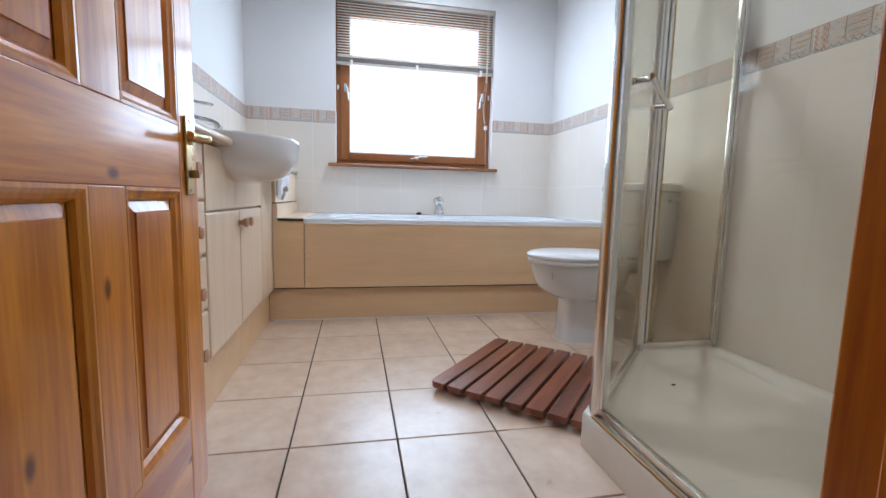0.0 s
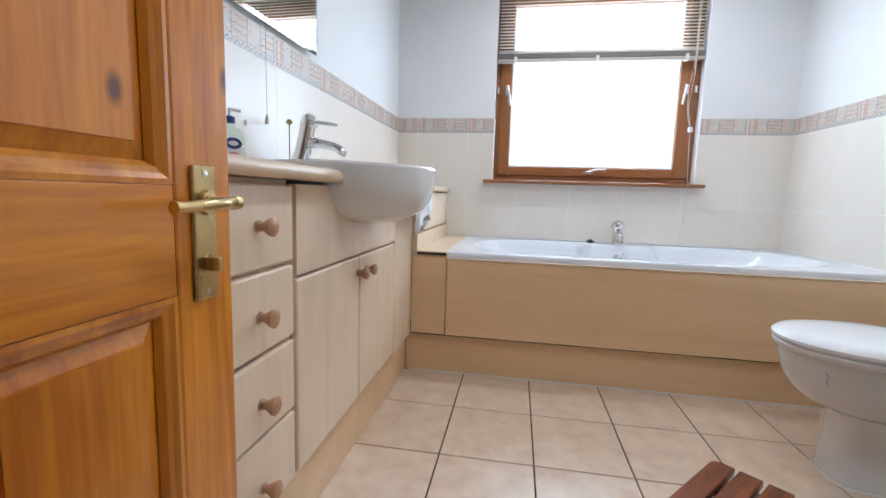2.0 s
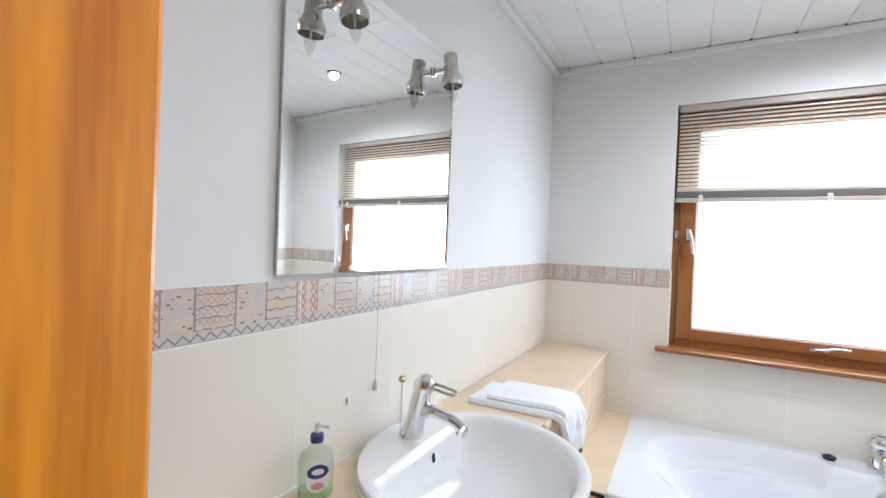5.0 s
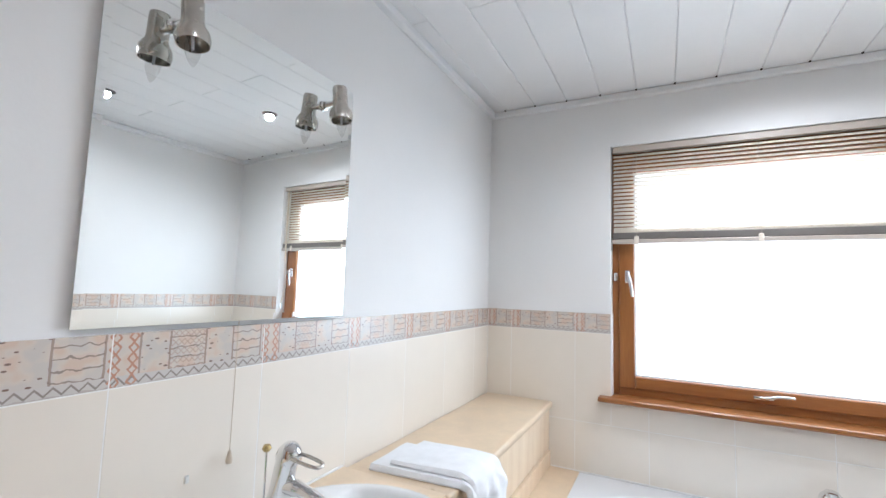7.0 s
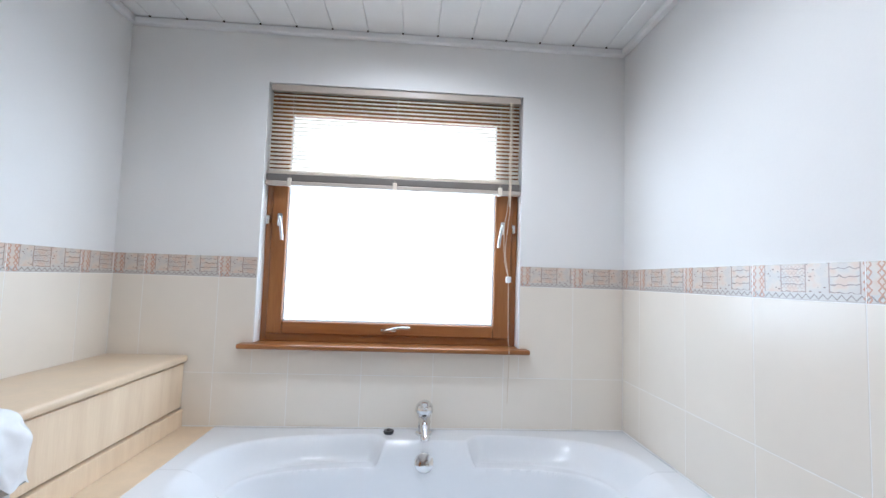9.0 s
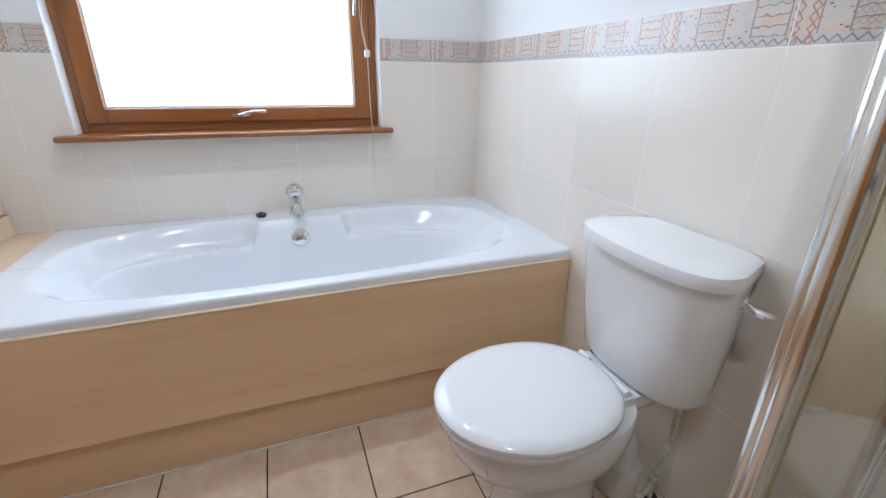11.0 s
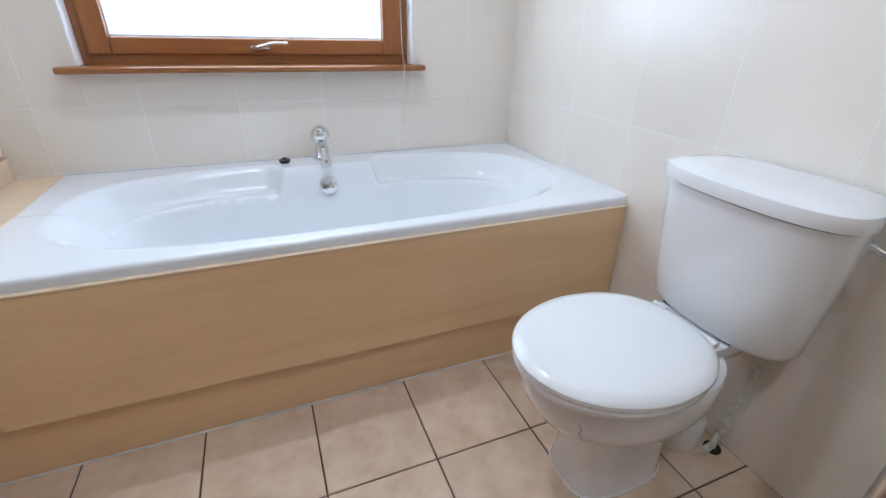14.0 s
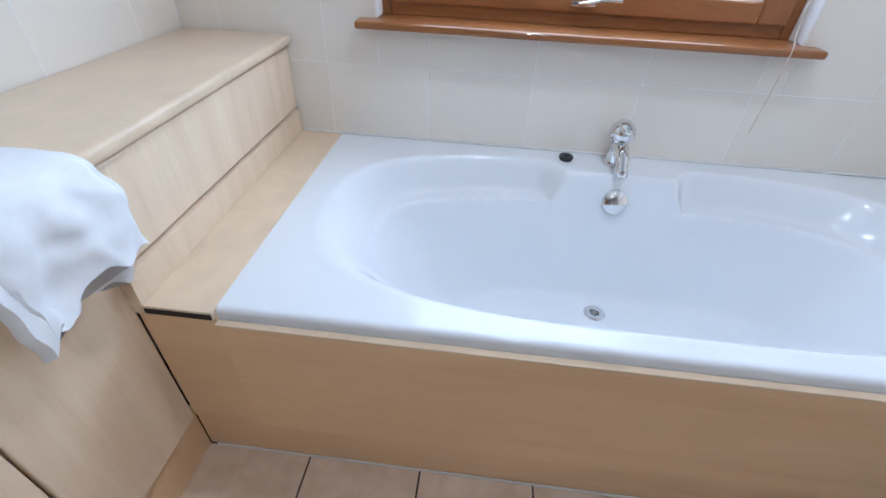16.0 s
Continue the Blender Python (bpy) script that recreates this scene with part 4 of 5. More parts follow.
def cloth(u0, u1, path, thick, seed):
    """A folded strip: a line across (y) swept along a path of (x, z), with soft folds."""
    rows_top, rows_low = [], []
    pts = arc([(x, 0, z) for x, z in path], 7)
    nrm = []
    for i, p in enumerate(pts):
        d = (pts[min(i + 1, len(pts) - 1)] - pts[max(i - 1, 0)]).normalized()
        nrm.append(Vector((-d.z, 0, d.x)))
    n = 26
    for i, p in enumerate(pts):
        s = i / (len(pts) - 1)
        a, b = u0(s), u1(s)
        t_row, l_row = [], []
        for k in range(n + 1):
            f = k / n
            y = a + (b - a) * f
            hang = smooth01((s - 0.45) / 0.3)
            wob = noise.noise((y * 9 + seed, s * 3.2, seed)) * (0.006 + 0.018 * hang)
            e = min(f, 1 - f) * n
            th = thick * (1 if e >= 1 else 0.35)
            wob += noise.noise((y * 26, s * 10 + seed, seed)) * 0.010 * hang
            y += hang * 0.016 * noise.noise((seed, s * 9, 2.0 + f))
            o = p + nrm[i] * (th + wob + 0.004 * hang)
            t_row.append(Vector((o.x, y + 0.006 * noise.noise((s * 8, seed, f)), max(o.z, 0.889) if hang < 0.2 else o.z + 0.05 * smooth01((s - 0.7) / 0.3) * noise.noise((f * 4.5, seed, 0.5)))))
            q = p + nrm[i] * min(wob * 0.2, 0.001) if hang < 0.2 else p + nrm[i] * (wob + 0.003)
            l_row.append(Vector((q.x, y, q.z + 0.05 * smooth01((s - 0.7) / 0.3) * noise.noise((f * 4.5, seed, 0.5)))))
        rows_top.append(t_row)
        rows_low.append(l_row)
    rings = [t + l[::-1] for t, l in zip(rows_top, rows_low)]
    return loft(rings)


part("fold", cloth(lambda s: -1.125 + 0.06 * s, lambda s: -0.90 + 0.03 * s, [(0.075, 0.889), (0.20, 0.889), (0.32, 0.889), (0.352, 0.884), (0.360, 0.86), (0.361, 0.78), (0.362, 0.69)], 0.017, 3.1), M["towel"], towel, smooth=True)
part("fold", cloth(lambda s: -1.10 + 0.05 * s, lambda s: -0.885 + 0.055 * s, [(0.13, 0.908), (0.22, 0.908), (0.325, 0.907), (0.366, 0.895), (0.380, 0.86), (0.382, 0.80), (0.383, 0.735)], 0.012, 8.7), M["towel"], towel, smooth=True)

# ---------------------------------------------------------------- toilet
toilet = thing("toilet", "white close-coupled ceramic toilet with the lid closed", "toilet")
TY = -1.322


def egg(x0, x1, half, z, n=48, k=0.0, off=0.0):
    pts = []
    xm = x0 + (x1 - x0) * 0.52
    for q in range(n):
        a = 2 * math.pi * q / n
        c, s = math.cos(a), math.sin(a)
        if c < 0:
            x = xm + (xm - x0) * c
            y = half * s
        else:
            x = xm + (x1 - xm) * math.copysign(abs(c) ** 0.75, c)
            y = half * math.copysign(abs(s) ** 0.8, s) * (1 - k * c)
        pts.append(Vector((x, TY + off + y, z)))
    return pts


def foot_ring(x0, x1, half, z, n=48):
    """Squared oval of the pedestal."""
    pts = []
    for q in range(n):
        a = 2 * math.pi * q / n
        c, s = math.cos(a), math.sin(a)
        pts.append(Vector(((x0 + x1) / 2 + (x1 - x0) / 2 * math.copysign(abs(c) ** 0.55, c), TY + half * math.copysign(abs(s) ** 0.6, s), z)))
    return pts


part("pan", loft([foot_ring(1.776, 2.066, 0.098, 0.0), foot_ring(1.776, 2.066, 0.098, 0.010), foot_ring(1.781, 2.064, 0.095, 0.020), foot_ring(1.787, 2.062, 0.091, 0.10), foot_ring(1.790, 2.062, 0.089, 0.200), foot_ring(1.785, 2.064, 0.092, 0.213),
                  egg(1.764, 2.068, 0.107, 0.221), egg(1.735, 2.078, 0.129, 0.232), egg(1.700, 2.09, 0.150, 0.250), egg(1.668, 2.10, 0.167, 0.277), egg(1.646, 2.11, 0.178, 0.311), egg(1.632, 2.12, 0.184, 0.350), egg(1.625, 2.12, 0.187, 0.386), egg(1.627, 2.12, 0.185, 0.396), egg(1.634, 2.12, 0.181, 0.404), egg(1.70, 2.06, 0.12, 0.405)]), M["ceramic"], toilet, smooth=True)
part("foot_seal", loft([foot_ring(1.772, 2.070, 0.102, 0.0), foot_ring(1.773, 2.069, 0.101, 0.003), foot_ring(1.777, 2.066, 0.098, 0.005)]), M["sealant"], toilet)
part("shelf", loft([[Vector((x, TY + y * w, z)) for x, y in ((2.00, -0.10), (2.08, -0.105), (2.18, -0.10), (2.255, -0.085), (2.268, -0.06), (2.268, 0.06), (2.255, 0.085), (2.18, 0.10), (2.08, 0.105), (2.00, 0.10))] for z, w in ((0.352, 0.60), (0.366, 0.85), (0.385, 0.97), (0.405, 1.0), (0.428, 1.0))]), M["ceramic"], toilet, smooth=True)
part("seat", loft([egg(1.612, 2.060, 0.192, 0.4040, k=0.1, off=-0.002), egg(1.607, 2.064, 0.197, 0.4110, k=0.1, off=-0.002), egg(1.607, 2.064, 0.197, 0.4200, k=0.1, off=-0.002), egg(1.612, 2.060, 0.193, 0.4250, k=0.1, off=-0.002)]), M["seat"], toilet, smooth=True)
part("lid", loft([egg(1.610, 2.066, 0.195, 0.4265, k=0.1, off=-0.002), egg(1.604, 2.070, 0.200, 0.4330, k=0.1, off=-0.002), egg(1.604, 2.070, 0.200, 0.4420, k=0.1, off=-0.002), egg(1.612, 2.065, 0.193, 0.4500, k=0.1, off=-0.002), egg(1.640, 2.050, 0.171, 0.4560, k=0.1, off=-0.002), egg(1.720, 2.000, 0.116, 0.4600, k=0.1, off=-0.002), egg(1.800, 1.920, 0.056, 0.4615, k=0.1, off=-0.002)]), M["seat"], toilet, "white plastic seat lid, closed", True)
for y in (-0.075, 0.075):
    part("hinge", tube([(2.072, TY + y - 0.02, 0.436), (2.072, TY + y + 0.02, 0.436)], 0.010, 12), M["seat"], toilet, smooth=True)


CY_ = TY - 0.010


def cistern_ring(hw, x0, z, n=28):
    """D shape: flat at the wall, bowed in front with rounded corners."""
    pts = []
    for q in range(n + 1):
        a = math.pi * (q / n - 0.5)
        sn, cs = math.sin(a), max(math.cos(a), 0.0)
        pts.append(Vector((x0 + 0.115 * (1 - cs ** 0.62), CY_ + hw * math.copysign(abs(sn) ** 0.82, sn), z)))
    for q in range(5):
        f = 1 - 2 * (q + 0.5) / 5
        pts.append(Vector((2.284, CY_ + hw * f, z)))
    return pts


part("cistern", loft([cistern_ring(0.155, 2.130, 0.430), cistern_ring(0.178, 2.100, 0.434), cistern_ring(0.188, 2.090, 0.452), cistern_ring(0.202, 2.077, 0.60), cistern_ring(0.213, 2.068, 0.762)]), M["ceramic"], toilet, smooth=True)
part("cistern_lid", loft([cistern_ring(0.214, 2.066, 0.764), cistern_ring(0.223, 2.056, 0.769), cistern_ring(0.225, 2.054, 0.786), cistern_ring(0.221, 2.058, 0.800), cistern_ring(0.200, 2.080, 0.808), cistern_ring(0.15, 2.13, 0.811)]), M["ceramic"], toilet, "glazed cistern lid", True)
lever = part("flush_lever", lathe([(0, 0), (0.015, 0), (0.015, 0.008), (0.009, 0.012), (0, 0.012)], 18, pose(2.205, CY_ - 0.205, 0.728, 90, 0, 0)), M["chrome"], toilet, "chrome flush lever", True)
part("lever_arm", loft([[Vector((2.198 + w * cx_, CY_ - 0.213 - d, 0.730 + h * cz_)) for cx_, cz_ in [(math.cos(2 * math.pi * q / 16), math.sin(2 * math.pi * q / 16)) for q in range(16)]] for d, w, h in ((0.0, 0.008, 0.008), (0.008, 0.009, 0.007), (0.018, 0.016, 0.006), (0.034, 0.019, 0.0065), (0.050, 0.019, 0.007), (0.057, 0.015, 0.006), (0.061, 0.007, 0.003))]), M["chrome"], lever, "flat chrome paddle", True)
part("rusty_collar", lathe([(0, 0), (0.019, 0), (0.017, 0.006), (0, 0.006)], 18, pose(2.205, CY_ - 0.200, 0.728, 90, 0, 0)), M["old_paint"], lever, "stained collar", True)
part("coupling_gasket", box(2.11, 2.27, TY - 0.10, TY + 0.10, 0.4285, 0.4325), M["black"], toilet)
part("crack_mark", tube(arc([(1.668, TY - 0.128, 0.372), (1.672, TY - 0.134, 0.362), (1.670, TY - 0.131, 0.350), (1.675, TY - 0.133, 0.338)]), 0.0016, 8), M["faint_blue"], toilet, "small blue mark on the bowl")
waste = thing("soil_pipe", "white plastic waste pipe bend behind the toilet", "pipe")
part("bend", tube(arc([(2.055, TY + 0.0, 0.20), (2.12, TY - 0.005, 0.205), (2.17, TY - 0.01, 0.175), (2.185, TY - 0.01, 0.11), (2.185, TY - 0.01, 0.07)], 7), 0.048, 22), M["upvc"], waste, smooth=True)
part("socket", lathe([(0, 0), (0.062, 0), (0.064, 0.004), (0.064, 0.088), (0.060, 0.095), (0.048, 0.096), (0, 0.096)], 28, pose(2.185, TY - 0.01, 0)), M["upvc"], waste, smooth=True)
part("inlet_collar", lathe([(0, 0), (0.058, 0), (0.058, 0.035), (0, 0.035)], 26, pose(2.052, TY, 0.20, 0, 90, 0)), M["upvc"], waste, smooth=True)
supply = thing("supply_pipe", "old supply pipe with chipped pale green paint and a stop valve", "pipe")
part("riser", tube(arc([(2.20, TY - 0.06, 0.43), (2.215, TY - 0.09, 0.424), (2.245, TY - 0.105, 0.40), (2.25, TY - 0.105, 0.25), (2.248, TY - 0.09, 0.12), (2.248, TY - 0.085, 0.06), (2.248, TY - 0.085, 0.0)], 6), 0.0085, 12), M["old_paint"], supply, smooth=True)
valve = part("valve", lathe([(0, -0.03), (0.013, -0.03), (0.015, -0.012), (0.011, -0.01), (0.011, 0.01), (0.015, 0.012), (0.013, 0.03), (0, 0.03)], 14, pose(2.248, TY - 0.088, 0.085)), M["old_paint"], supply, smooth=True)
part("valve_handle", tube([(2.248, TY - 0.088, 0.07), (2.20, TY - 0.105, 0.062), (2.165, TY - 0.11, 0.055)], [0.008, 0.008, 0.012], 10), M["old_paint"], valve, smooth=True)
part("floor_hole", lathe([(0, 0), (0.024, 0), (0.024, 0.0035), (0, 0.0035)], 16, pose(2.248, TY - 0.085, 0.0008)), M["dark"], supply, "dark gap in the floor tile")

# ---------------------------------------------------------------- duckboard mat
mat = thing("duckboard_mat", "red-brown wooden slatted bath mat lying skewed on the tiles", "mat", at=(1.437, -1.812, 0.0))
mat.rotation_euler = (0, 0, radians(48))
SL, PITCH, SW = 0.612, 0.0735, 0.061
for k in range(8):
    y = (3.5 - k) * PITCH
    rad = 0.028
    x1, y1 = SL / 2, SW / 2
    pts = []
    for sx, sy in ((1, -1), (1, 1), (-1, 1), (-1, -1)):
        r = rad if (k == 0 and sy > 0) or (k == 7 and sy < 0) else 0.004
        ang0 = {(1, -1): -90, (1, 1): 0, (-1, 1): 90, (-1, -1): 180}[(sx, sy)]
        for q in range(5):
            a = radians(ang0 + 22.5 * q)
            pts.append((sx * (x1 - r) + r * math.cos(a), y + sy * (y1 - r) + r * math.sin(a)))
    part("slat", extrude_xy(pts, 0.020, 0.043, 0.003, 2), M["mat"], mat)
for x in (-0.20, 0.20):
    part("batten", box(x - 0.02, x + 0.02, -0.285, 0.285, 0.0005, 0.0198, 0.002), M["mat"], mat)

# ---------------------------------------------------------------- shower enclosure
PA, PB, PC, PD = Vector((1.428, -2.290)), Vector((1.905, -1.800)), Vector((2.284, -1.790)), Vector((1.428, -3.052))
tray_t = thing("shower_tray", "cream five-sided corner shower tray", "shower tray")
outer = [(1.398, -3.057), (2.288, -3.057), (2.288, -1.762), (1.890, -1.762), (1.398, -2.262)]


def ring_at(points, inset, z):
    c = Vector((1.93, -2.42))
    out = []
    for i in range(len(points)):
        a, b = Vector(points[i]), Vector(points[(i + 1) % len(points)])
        for q in range(8):
            p = a.lerp(b, q / 8)
            d = c - p
            out.append((*(p + d.normalized() * min(inset * 1.15, d.length * 0.98)), z))
    return out


part("tray", loft([ring_at(outer, 0, 0), ring_at(outer, 0, 0.098), ring_at(outer, 0.004, 0.104), ring_at(outer, 0.045, 0.105), ring_at(outer, 0.065, 0.098), ring_at(outer, 0.085, 0.072), ring_at(outer, 0.12, 0.063), ring_at(outer, 0.36, 0.056)]), M["tray"], tray_t, smooth=True)
part("debris", box(1.86, 1.875, -2.06, -2.052, 0.064, 0.068, 0.001), M["dark"], tray_t)

encl = thing("shower_enclosure", "glass corner shower enclosure with silver aluminium profiles", "shower")
TOP = 1.98


def upright(p, w, name="post", mat="alu", n=20, squash=1.0, rot=0.0, z0=0.104):
    pts = [(p.x + w * math.cos(a) * math.cos(rot) - w * squash * math.sin(a) * math.sin(rot), p.y + w * math.cos(a) * math.sin(rot) + w * squash * math.sin(a) * math.cos(rot)) for a in [2 * math.pi * k / n for k in range(n)]]
    return part(name, extrude_xy(pts, z0, TOP), M[mat], encl, smooth=True)


def glazed(p, q, name):
    """One framed glass panel between two points of the plan."""
    d = (q - p).normalized()
    nrm = Vector((-d.y, d.x))
    ang = math.degrees(math.atan2(d.y, d.x))
    L = (q - p).length
    frm = pose(p.x, p.y, 0, 0, 0, ang)
    fb = box(0.015, L - 0.015, -0.010, 0.010, 0.1055, 0.135, 0.004)
    box(0.015, L - 0.015, -0.010, 0.010, TOP - 0.03, TOP, 0.004, bm=fb)
    for x in (0.022, L - 0.034):
        box(x, x + 0.012, -0.011, 0.011, 0.136, TOP - 0.031, 0.003, bm=fb)
    pan = part(name, fb, M["alu"], encl, smooth=True)
    pan.matrix_basis = frm
    g = part("pane", box(0.03, L - 0.03, -0.003, 0.003, 0.13, TOP - 0.02), M["shower_glass"], pan, "shower glass, tinted for the dimmer, warmer light behind it")
    g.visible_shadow = False
    part("seal", box(0.035, 0.041, -0.013, -0.0115, 0.136, TOP - 0.031), M["gold"], pan, "aged amber seal strip")
    return pan


upright(PA, 0.021, squash=1.0)
upright(PA + Vector((0.012, 0.038)), 0.014)
upright(PB, 0.019)
upright(PB + Vector((-0.03, -0.022)), 0.013)
wp = part("wall_profile", box(2.262, 2.288, -1.806, -1.776, 0.104, TOP, 0.004), M["alu"], encl, smooth=True)
part("wall_profile", box(1.412, 1.444, -3.058, -3.034, 0.104, TOP, 0.004), M["alu"], encl, smooth=True)
door_panel = glazed(PA, PB, "door_panel")
to_panel = door_panel.matrix_basis.inverted()
glazed(PB, PC, "side_panel")
glazed(PD, PA, "side_panel")
part("sill_strip", box(1.402, 1.413, -3.05, -2.30, 0.1045, 0.112, 0.002), M["gold"], encl, "aged amber strip along the tray")
dv = (PB - PA).normalized()
nv = Vector((dv.y, -dv.x))
h0, h1 = PA + dv * 0.13 + nv * 0.055, PA + dv * 0.59 + nv * 0.055
bar = part("handle_bar", tube([(h0.x, h0.y, 1.06), (h1.x, h1.y, 1.06)], 0.010, 14), M["chrome"], door_panel, "chrome towel bar handle", True)
for f in (0.06, 0.94):
    c = h0.lerp(h1, f)
    g = c - nv * 0.053
    part("bracket", tube([(g.x, g.y, 1.06), (c.x, c.y, 1.06)], 0.008, 12), M["nickel"], bar, smooth=True)
    part("rose", lathe([(0, 0), (0.012, 0), (0.012, 0.005), (0, 0.007)], 18, Matrix.Translation((g.x, g.y, 1.06)) @ Vector((nv.x, nv.y, 0)).to_track_quat("Z", "Y").to_matrix().to_4x4()), M["brass"], bar, smooth=True)
part("end_cap", tube([(h1.x, h1.y, 1.06), (h1.x + dv.x * 0.016, h1.y + dv.y * 0.016, 1.06)], 0.0105, 14), M["blue_film"], bar, "blue film on the bar end")
bar.matrix_basis = to_panel

# ---------------------------------------------------------------- door
door = thing("door_1", "varnished orange pine panelled door standing open", "door", kind="structure")
X0, X1 = 0.360, 0.400          # leaf thickness
Y0, Y1 = -3.062, -2.274        # hinge side, free edge
ST, MU = 0.098, 0.10
ym = -2.644
Z = [0.012, 0.215, 0.715, 0.842, 1.87, 1.975]
for (y0, y1) in ((Y0, Y0 + ST), (Y1 - ST, Y1)):
    part("stile", box(X0, X1, y0, y1, Z[0], Z[5], 0.004), M["pine"], door)
for (z0, z1) in ((Z[0], Z[1]), (Z[2], Z[3]), (Z[4], Z[5])):
    part("rail", box(X0 + 0.0005, X1 - 0.0005, Y0 + ST, Y1 - ST, z0, z1, 0.002), M["pine_h"], door)
for (z0, z1) in ((Z[1], Z[2]), (Z[3], Z[4])):
    part("muntin", box(X0 + 0.0005, X1 - 0.0005, ym - MU / 2, ym + MU / 2, z0, z1, 0.002), M["pine"], door)
    for (y0, y1) in ((Y0 + ST, ym - MU / 2), (ym + MU / 2, Y1 - ST)):
        p = part("panel", loft([[Vector((x, y, z)) for y, z in ((y0 + i, z0 + i), (y1 - i, z0 + i), (y1 - i, z1 - i), (y0 + i, z1 - i))] for i, x in ((0.004, 0.372), (0.02, 0.384), (0.042, 0.391), (0.043, 0.394))], True, True), M["pine"], door, "raised field panel")
        frame_bm = loft([[Vector((x, y, z)) for y, z in ((y0 + i, z0 + i), (y1 - i, z0 + i), (y1 - i, z1 - i), (y0 + i, z1 - i))] for i, x in ((0.0, 0.3995), (0.006, 0.400), (0.012, 0.396), (0.018, 0.394), (0.024, 0.387))], False, False)
        part("moulding", frame_bm, M["pine"], p)
HY = -2.329
handle = part("door_handle", box(0.4005, 0.406, HY - 0.020, HY + 0.020, 0.702, 0.866, 0.0025), M["brass"], door, "worn brass lever handle on a long plate")
part("lever", tube(arc([(0.404, HY, 0.822), (0.420, HY, 0.822), (0.436, HY - 0.002, 0.822), (0.441, HY - 0.02, 0.822), (0.440, HY - 0.05, 0.820), (0.436, HY - 0.085, 0.818)]), [0.008] * 12 + [0.0065] * 18 + [0.0075], 12), M["brass"], handle, smooth=True)
part("rose", lathe([(0, 0), (0.016, 0), (0.014, 0.008), (0, 0.009)], 18, pose(0.405, HY, 0.822, 0, 90, 0)), M["brass"], handle, smooth=True)
part("lever_tail", tube(arc([(0.434, HY - 0.004, 0.822), (0.436, HY + 0.008, 0.8225), (0.436, HY + 0.018, 0.823)]), [0.0075] * 6 + [0.009] * 7, 12), M["brass"], handle, smooth=True)
part("thumb_turn", box(0.406, 0.424, HY - 0.004, HY + 0.004, 0.738, 0.756, 0.003), M["brass"], handle, smooth=True)
for (y, z) in ((HY, 0.712), (HY, 0.856)):
    part("screw", lathe([(0, 0.0015), (0.004, 0.001), (0.005, 0), (0, 0)], 12, pose(0.406, y, z, 0, 90, 0)), M["nickel"], handle)
part("latch_plate", box(0.372, 0.388, Y1, Y1 + 0.0012, 0.74, 0.86, 0.0), M["brass"], door)
# doorway lining
lining = thing("door_frame", "orange pine door lining and architrave", "door frame", kind="structure")
part("jamb", box(DX1, DX1 + 0.028, SY - 0.105, SY + 0.005, 0.0, DZ, 0.003), M["pine"], lining)
part("jamb", box(DX0 - 0.028, DX0, SY - 0.105, SY - 0.012, 0.0, DZ, 0.003), M["pine"], lining)
part("head", box(DX0 - 0.028, DX1 + 0.028, SY - 0.105, SY - 0.012, DZ, DZ + 0.028, 0.003), M["pine_h"], lining)
for y0, y1 in ((SY - 0.12, SY - 0.1055),):
    part("architrave", box(DX1 + 0.006, DX1 + 0.076, y0, y1, 0.0, DZ + 0.07, 0.005), M["pine"], lining)
part("stop", box(DX1 - 0.011, DX1 - 0.0005, SY - 0.085, SY - 0.045, 0.0, DZ - 0.001, 0.002), M["pine"], lining)

# ---------------------------------------------------------------- tiles
tile_cache = {}


def tile_mesh(w, h, mat, thick, chamfer, key):
    k = (round(w, 3), round(h, 3), key)
    if k not in tile_cache:
        bm = bmesh.new()
        lo = [bm.verts.new(p) for p in ((0, 0, 0), (w, 0, 0), (w, 0, h), (0, 0, h))]
        mi = [bm.verts.new((x, -thick + chamfer, z)) for x, z in ((0, 0), (w, 0), (w, h), (0, h))]
        c = chamfer
        hi = [bm.verts.new((x, -thick, z)) for x, z in ((c, c), (w - c, c), (w - c, h - c), (c, h - c))]
        for a, b in ((lo, mi), (mi, hi)):
            for i in range(4):
                j = (i + 1) % 4
                bm.faces.new((a[i], a[j], b[j], b[i]))
        bm.faces.new(hi)
        bmesh.ops.recalc_face_normals(bm, faces=bm.faces)
        tile_cache[k] = mesh_of("tile", bm, mat)
    return tile_cache[k]


def minus(rects, hole):
    h0, h1, g0, g1 = hole
    out = []
    for u0, u1, z0, z1 in rects:
        if u1 <= h0 or u0 >= h1 or z1 <= g0 or z0 >= g1:
            out.append((u0, u1, z0, z1))
            continue
        if u0 < h0:
            out.append((u0, h0, z0, z1))
        if u1 > h1:
            out.append((h1, u1, z0, z1))
        if z0 < g0:
            out.append((max(u0, h0), min(u1, h1), z0, g0))
        if z1 > g1:
            out.append((max(u0, h0), min(u1, h1), g1, z1))
    return out


JOINT = 0.002


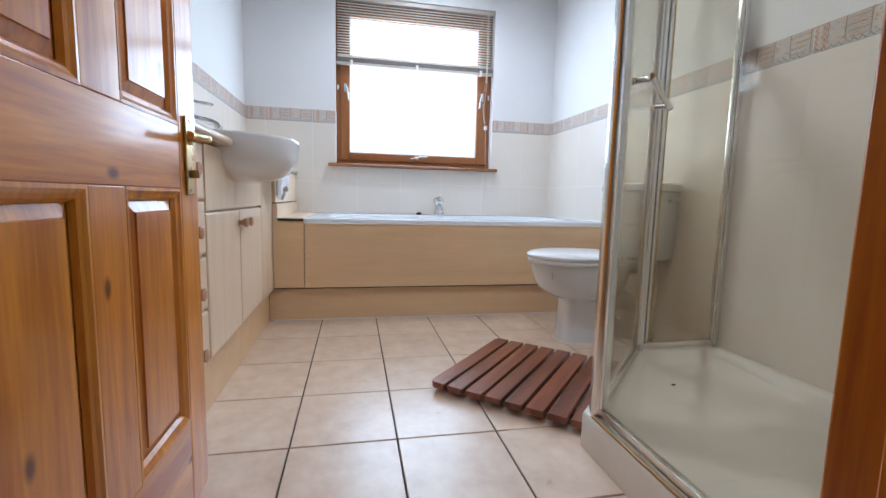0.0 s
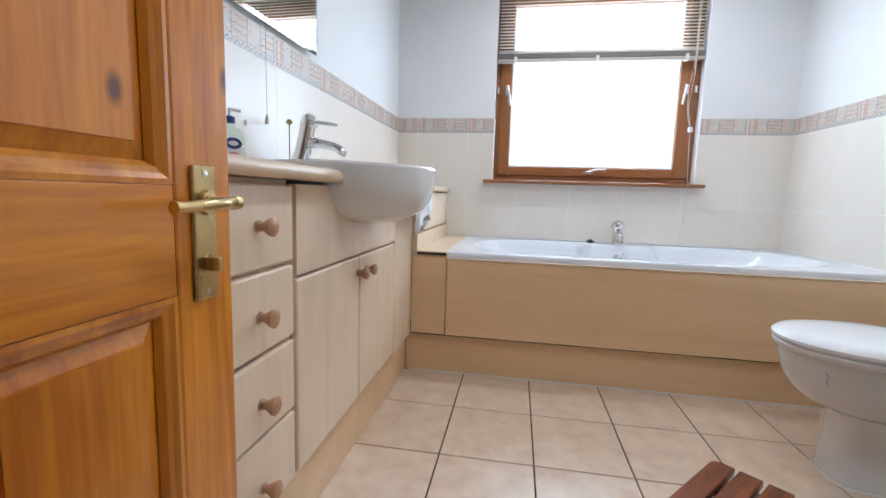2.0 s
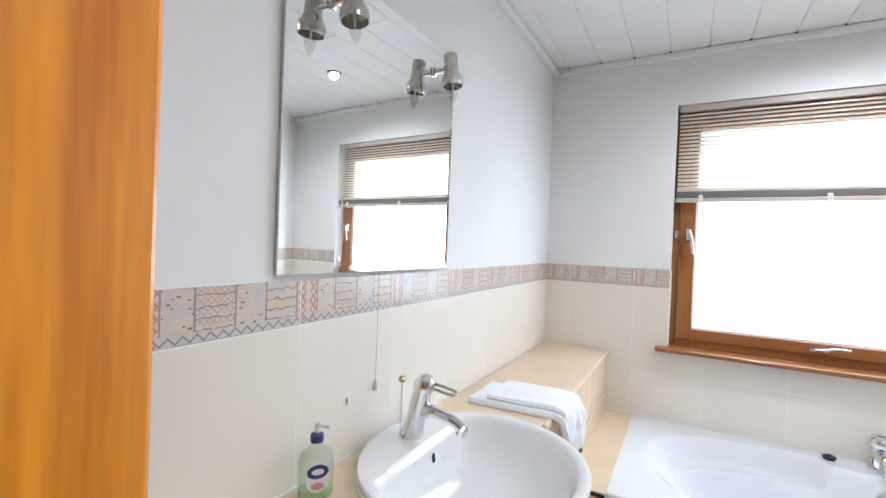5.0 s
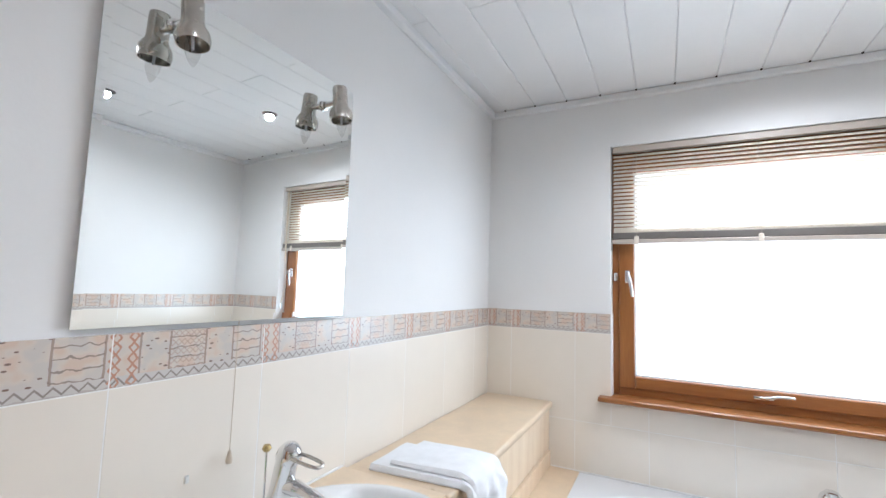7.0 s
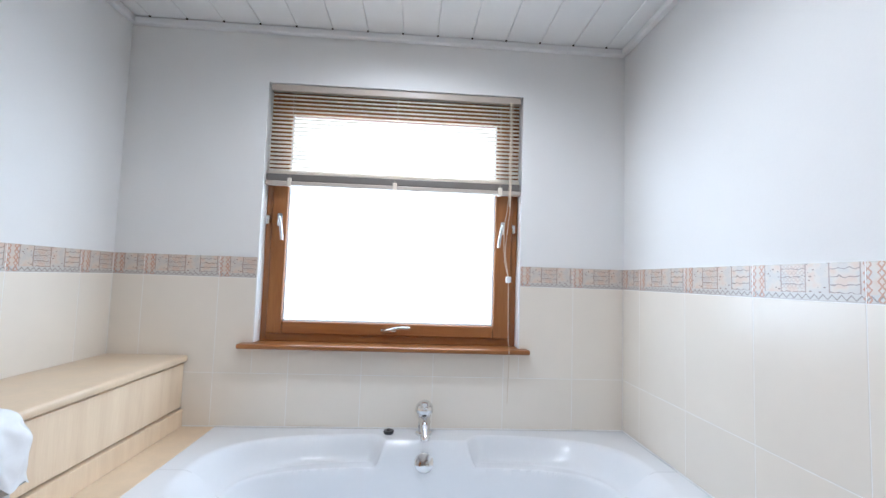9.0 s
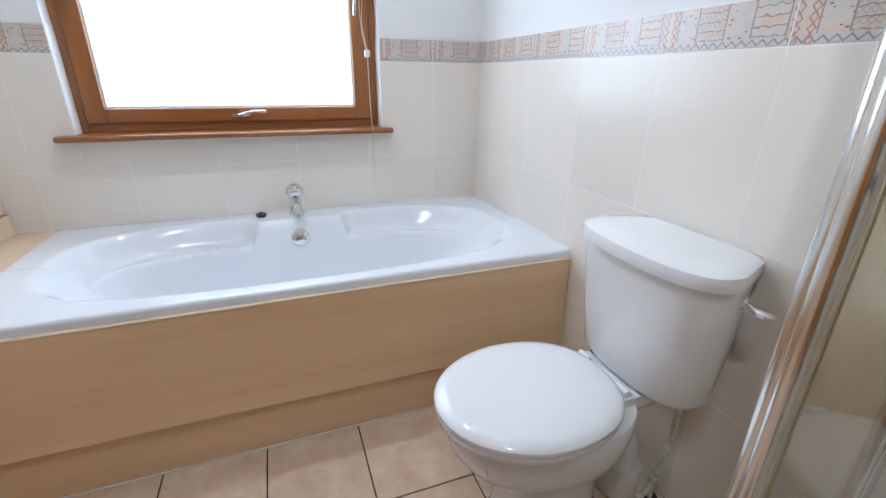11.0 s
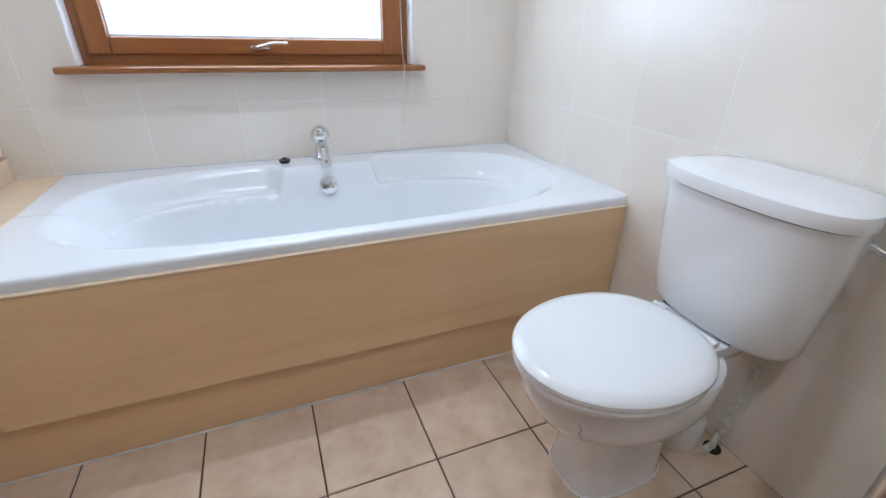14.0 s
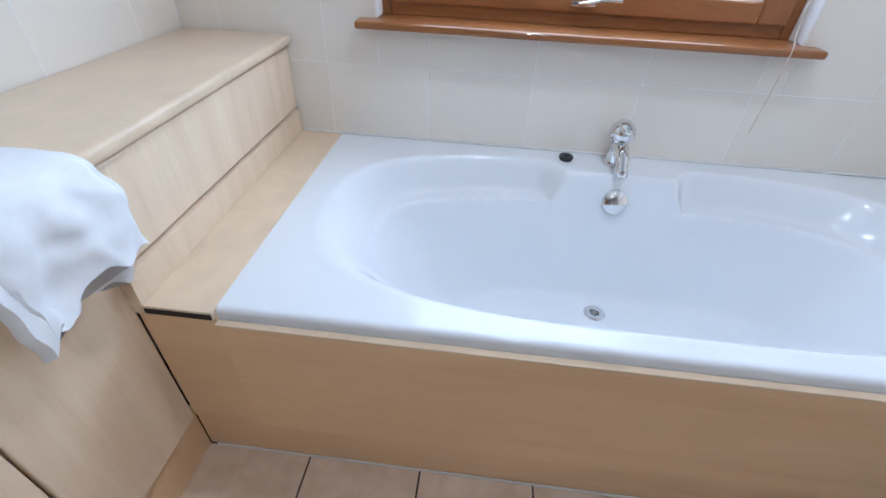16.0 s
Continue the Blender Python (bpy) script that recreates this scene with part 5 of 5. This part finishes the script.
def tile_wall(parent, place, a0, a1, first, hole=None):
    """Courses of tiles and the border on a wall; place(u, z) gives the pose of a tile's lower corner."""
    edges = [a0]
    u = first
    while u < a1 - 0.02:
        if u > a0 + 0.02:
            edges.append(u)
        u += 0.32
    edges.append(a1)
    for u0, u1 in zip(edges, edges[1:]):
        for z0, z1, name, mat in [(ROW[q], ROW[q + 1], "tile", M["tile"]) for q in range(3)] + [(ROW[3], BZ, "border_tile", M["border"])]:
            rects = [(u0, u1, z0, z1)]
            if hole:
                rects = minus(rects, hole)
            for r in rects:
                w, h = r[1] - r[0] - JOINT, r[3] - r[2] - JOINT
                if w < 0.01 or h < 0.01:
                    continue
                ob = new(name, tile_mesh(w, h, mat, T, 0.0006, name))
                ob.parent = parent
                ob.matrix_basis = place(r[0] + JOINT / 2, r[2] + JOINT / 2)


tile_wall(wall_north, lambda u, z: pose(u, T, z), 0.0, WX, 0.13, (OX0, OX1, OZ0 - 0.02, 3))
tile_wall(wall_west, lambda u, z: pose(-T, u, z, 0, 0, 90), SY + 0.002, 0.0, -2.745, None)
tile_wall(wall_east, lambda u, z: pose(WX + T, -u, z, 0, 0, -90), 0.0, 3.06 - 0.002, 0.15, None)
grout_n = structure("trim_grout_north", wall_mesh("y", 0.0004, T + 0.002, 0, WX, 0, BZ - 0.001, (OX0, OX1, OZ0 - 0.02, BZ - 0.001)), M["grout"], "white grout between the wall tiles", "trim")
structure("trim_grout_west", wall_mesh("x", -0.0004, -T - 0.002, SY, 0, 0, BZ - 0.001), M["grout"], "white grout between the wall tiles", "trim")
structure("trim_grout_east", wall_mesh("x", WX + 0.0004, WX + T + 0.002, SY, 0, 0, BZ - 0.001), M["grout"], "white grout between the wall tiles", "trim")

gx = [0.264 + 0.3045 * k for k in range(7)] + [WX + 0.003]
gy = [-0.8225 - 0.331 * k for k in range(7)] + [SY - 0.02]
for i, (xa, xb) in enumerate(zip(gx, gx[1:])):
    for j, (yb, ya) in enumerate(zip(gy, gy[1:])):
        w, h = xb - xa - 0.005, yb - ya - 0.005
        ob = new("floor_tile", tile_mesh(w, h, M["floor_tile"], 0.008, 0.0015, "floor_tile"))
        ob.parent = floor
        ob.matrix_basis = pose(xa + 0.0025, ya + 0.0025, -0.008 + random.uniform(-0.0003, 0.0003), -90, 0, 0)
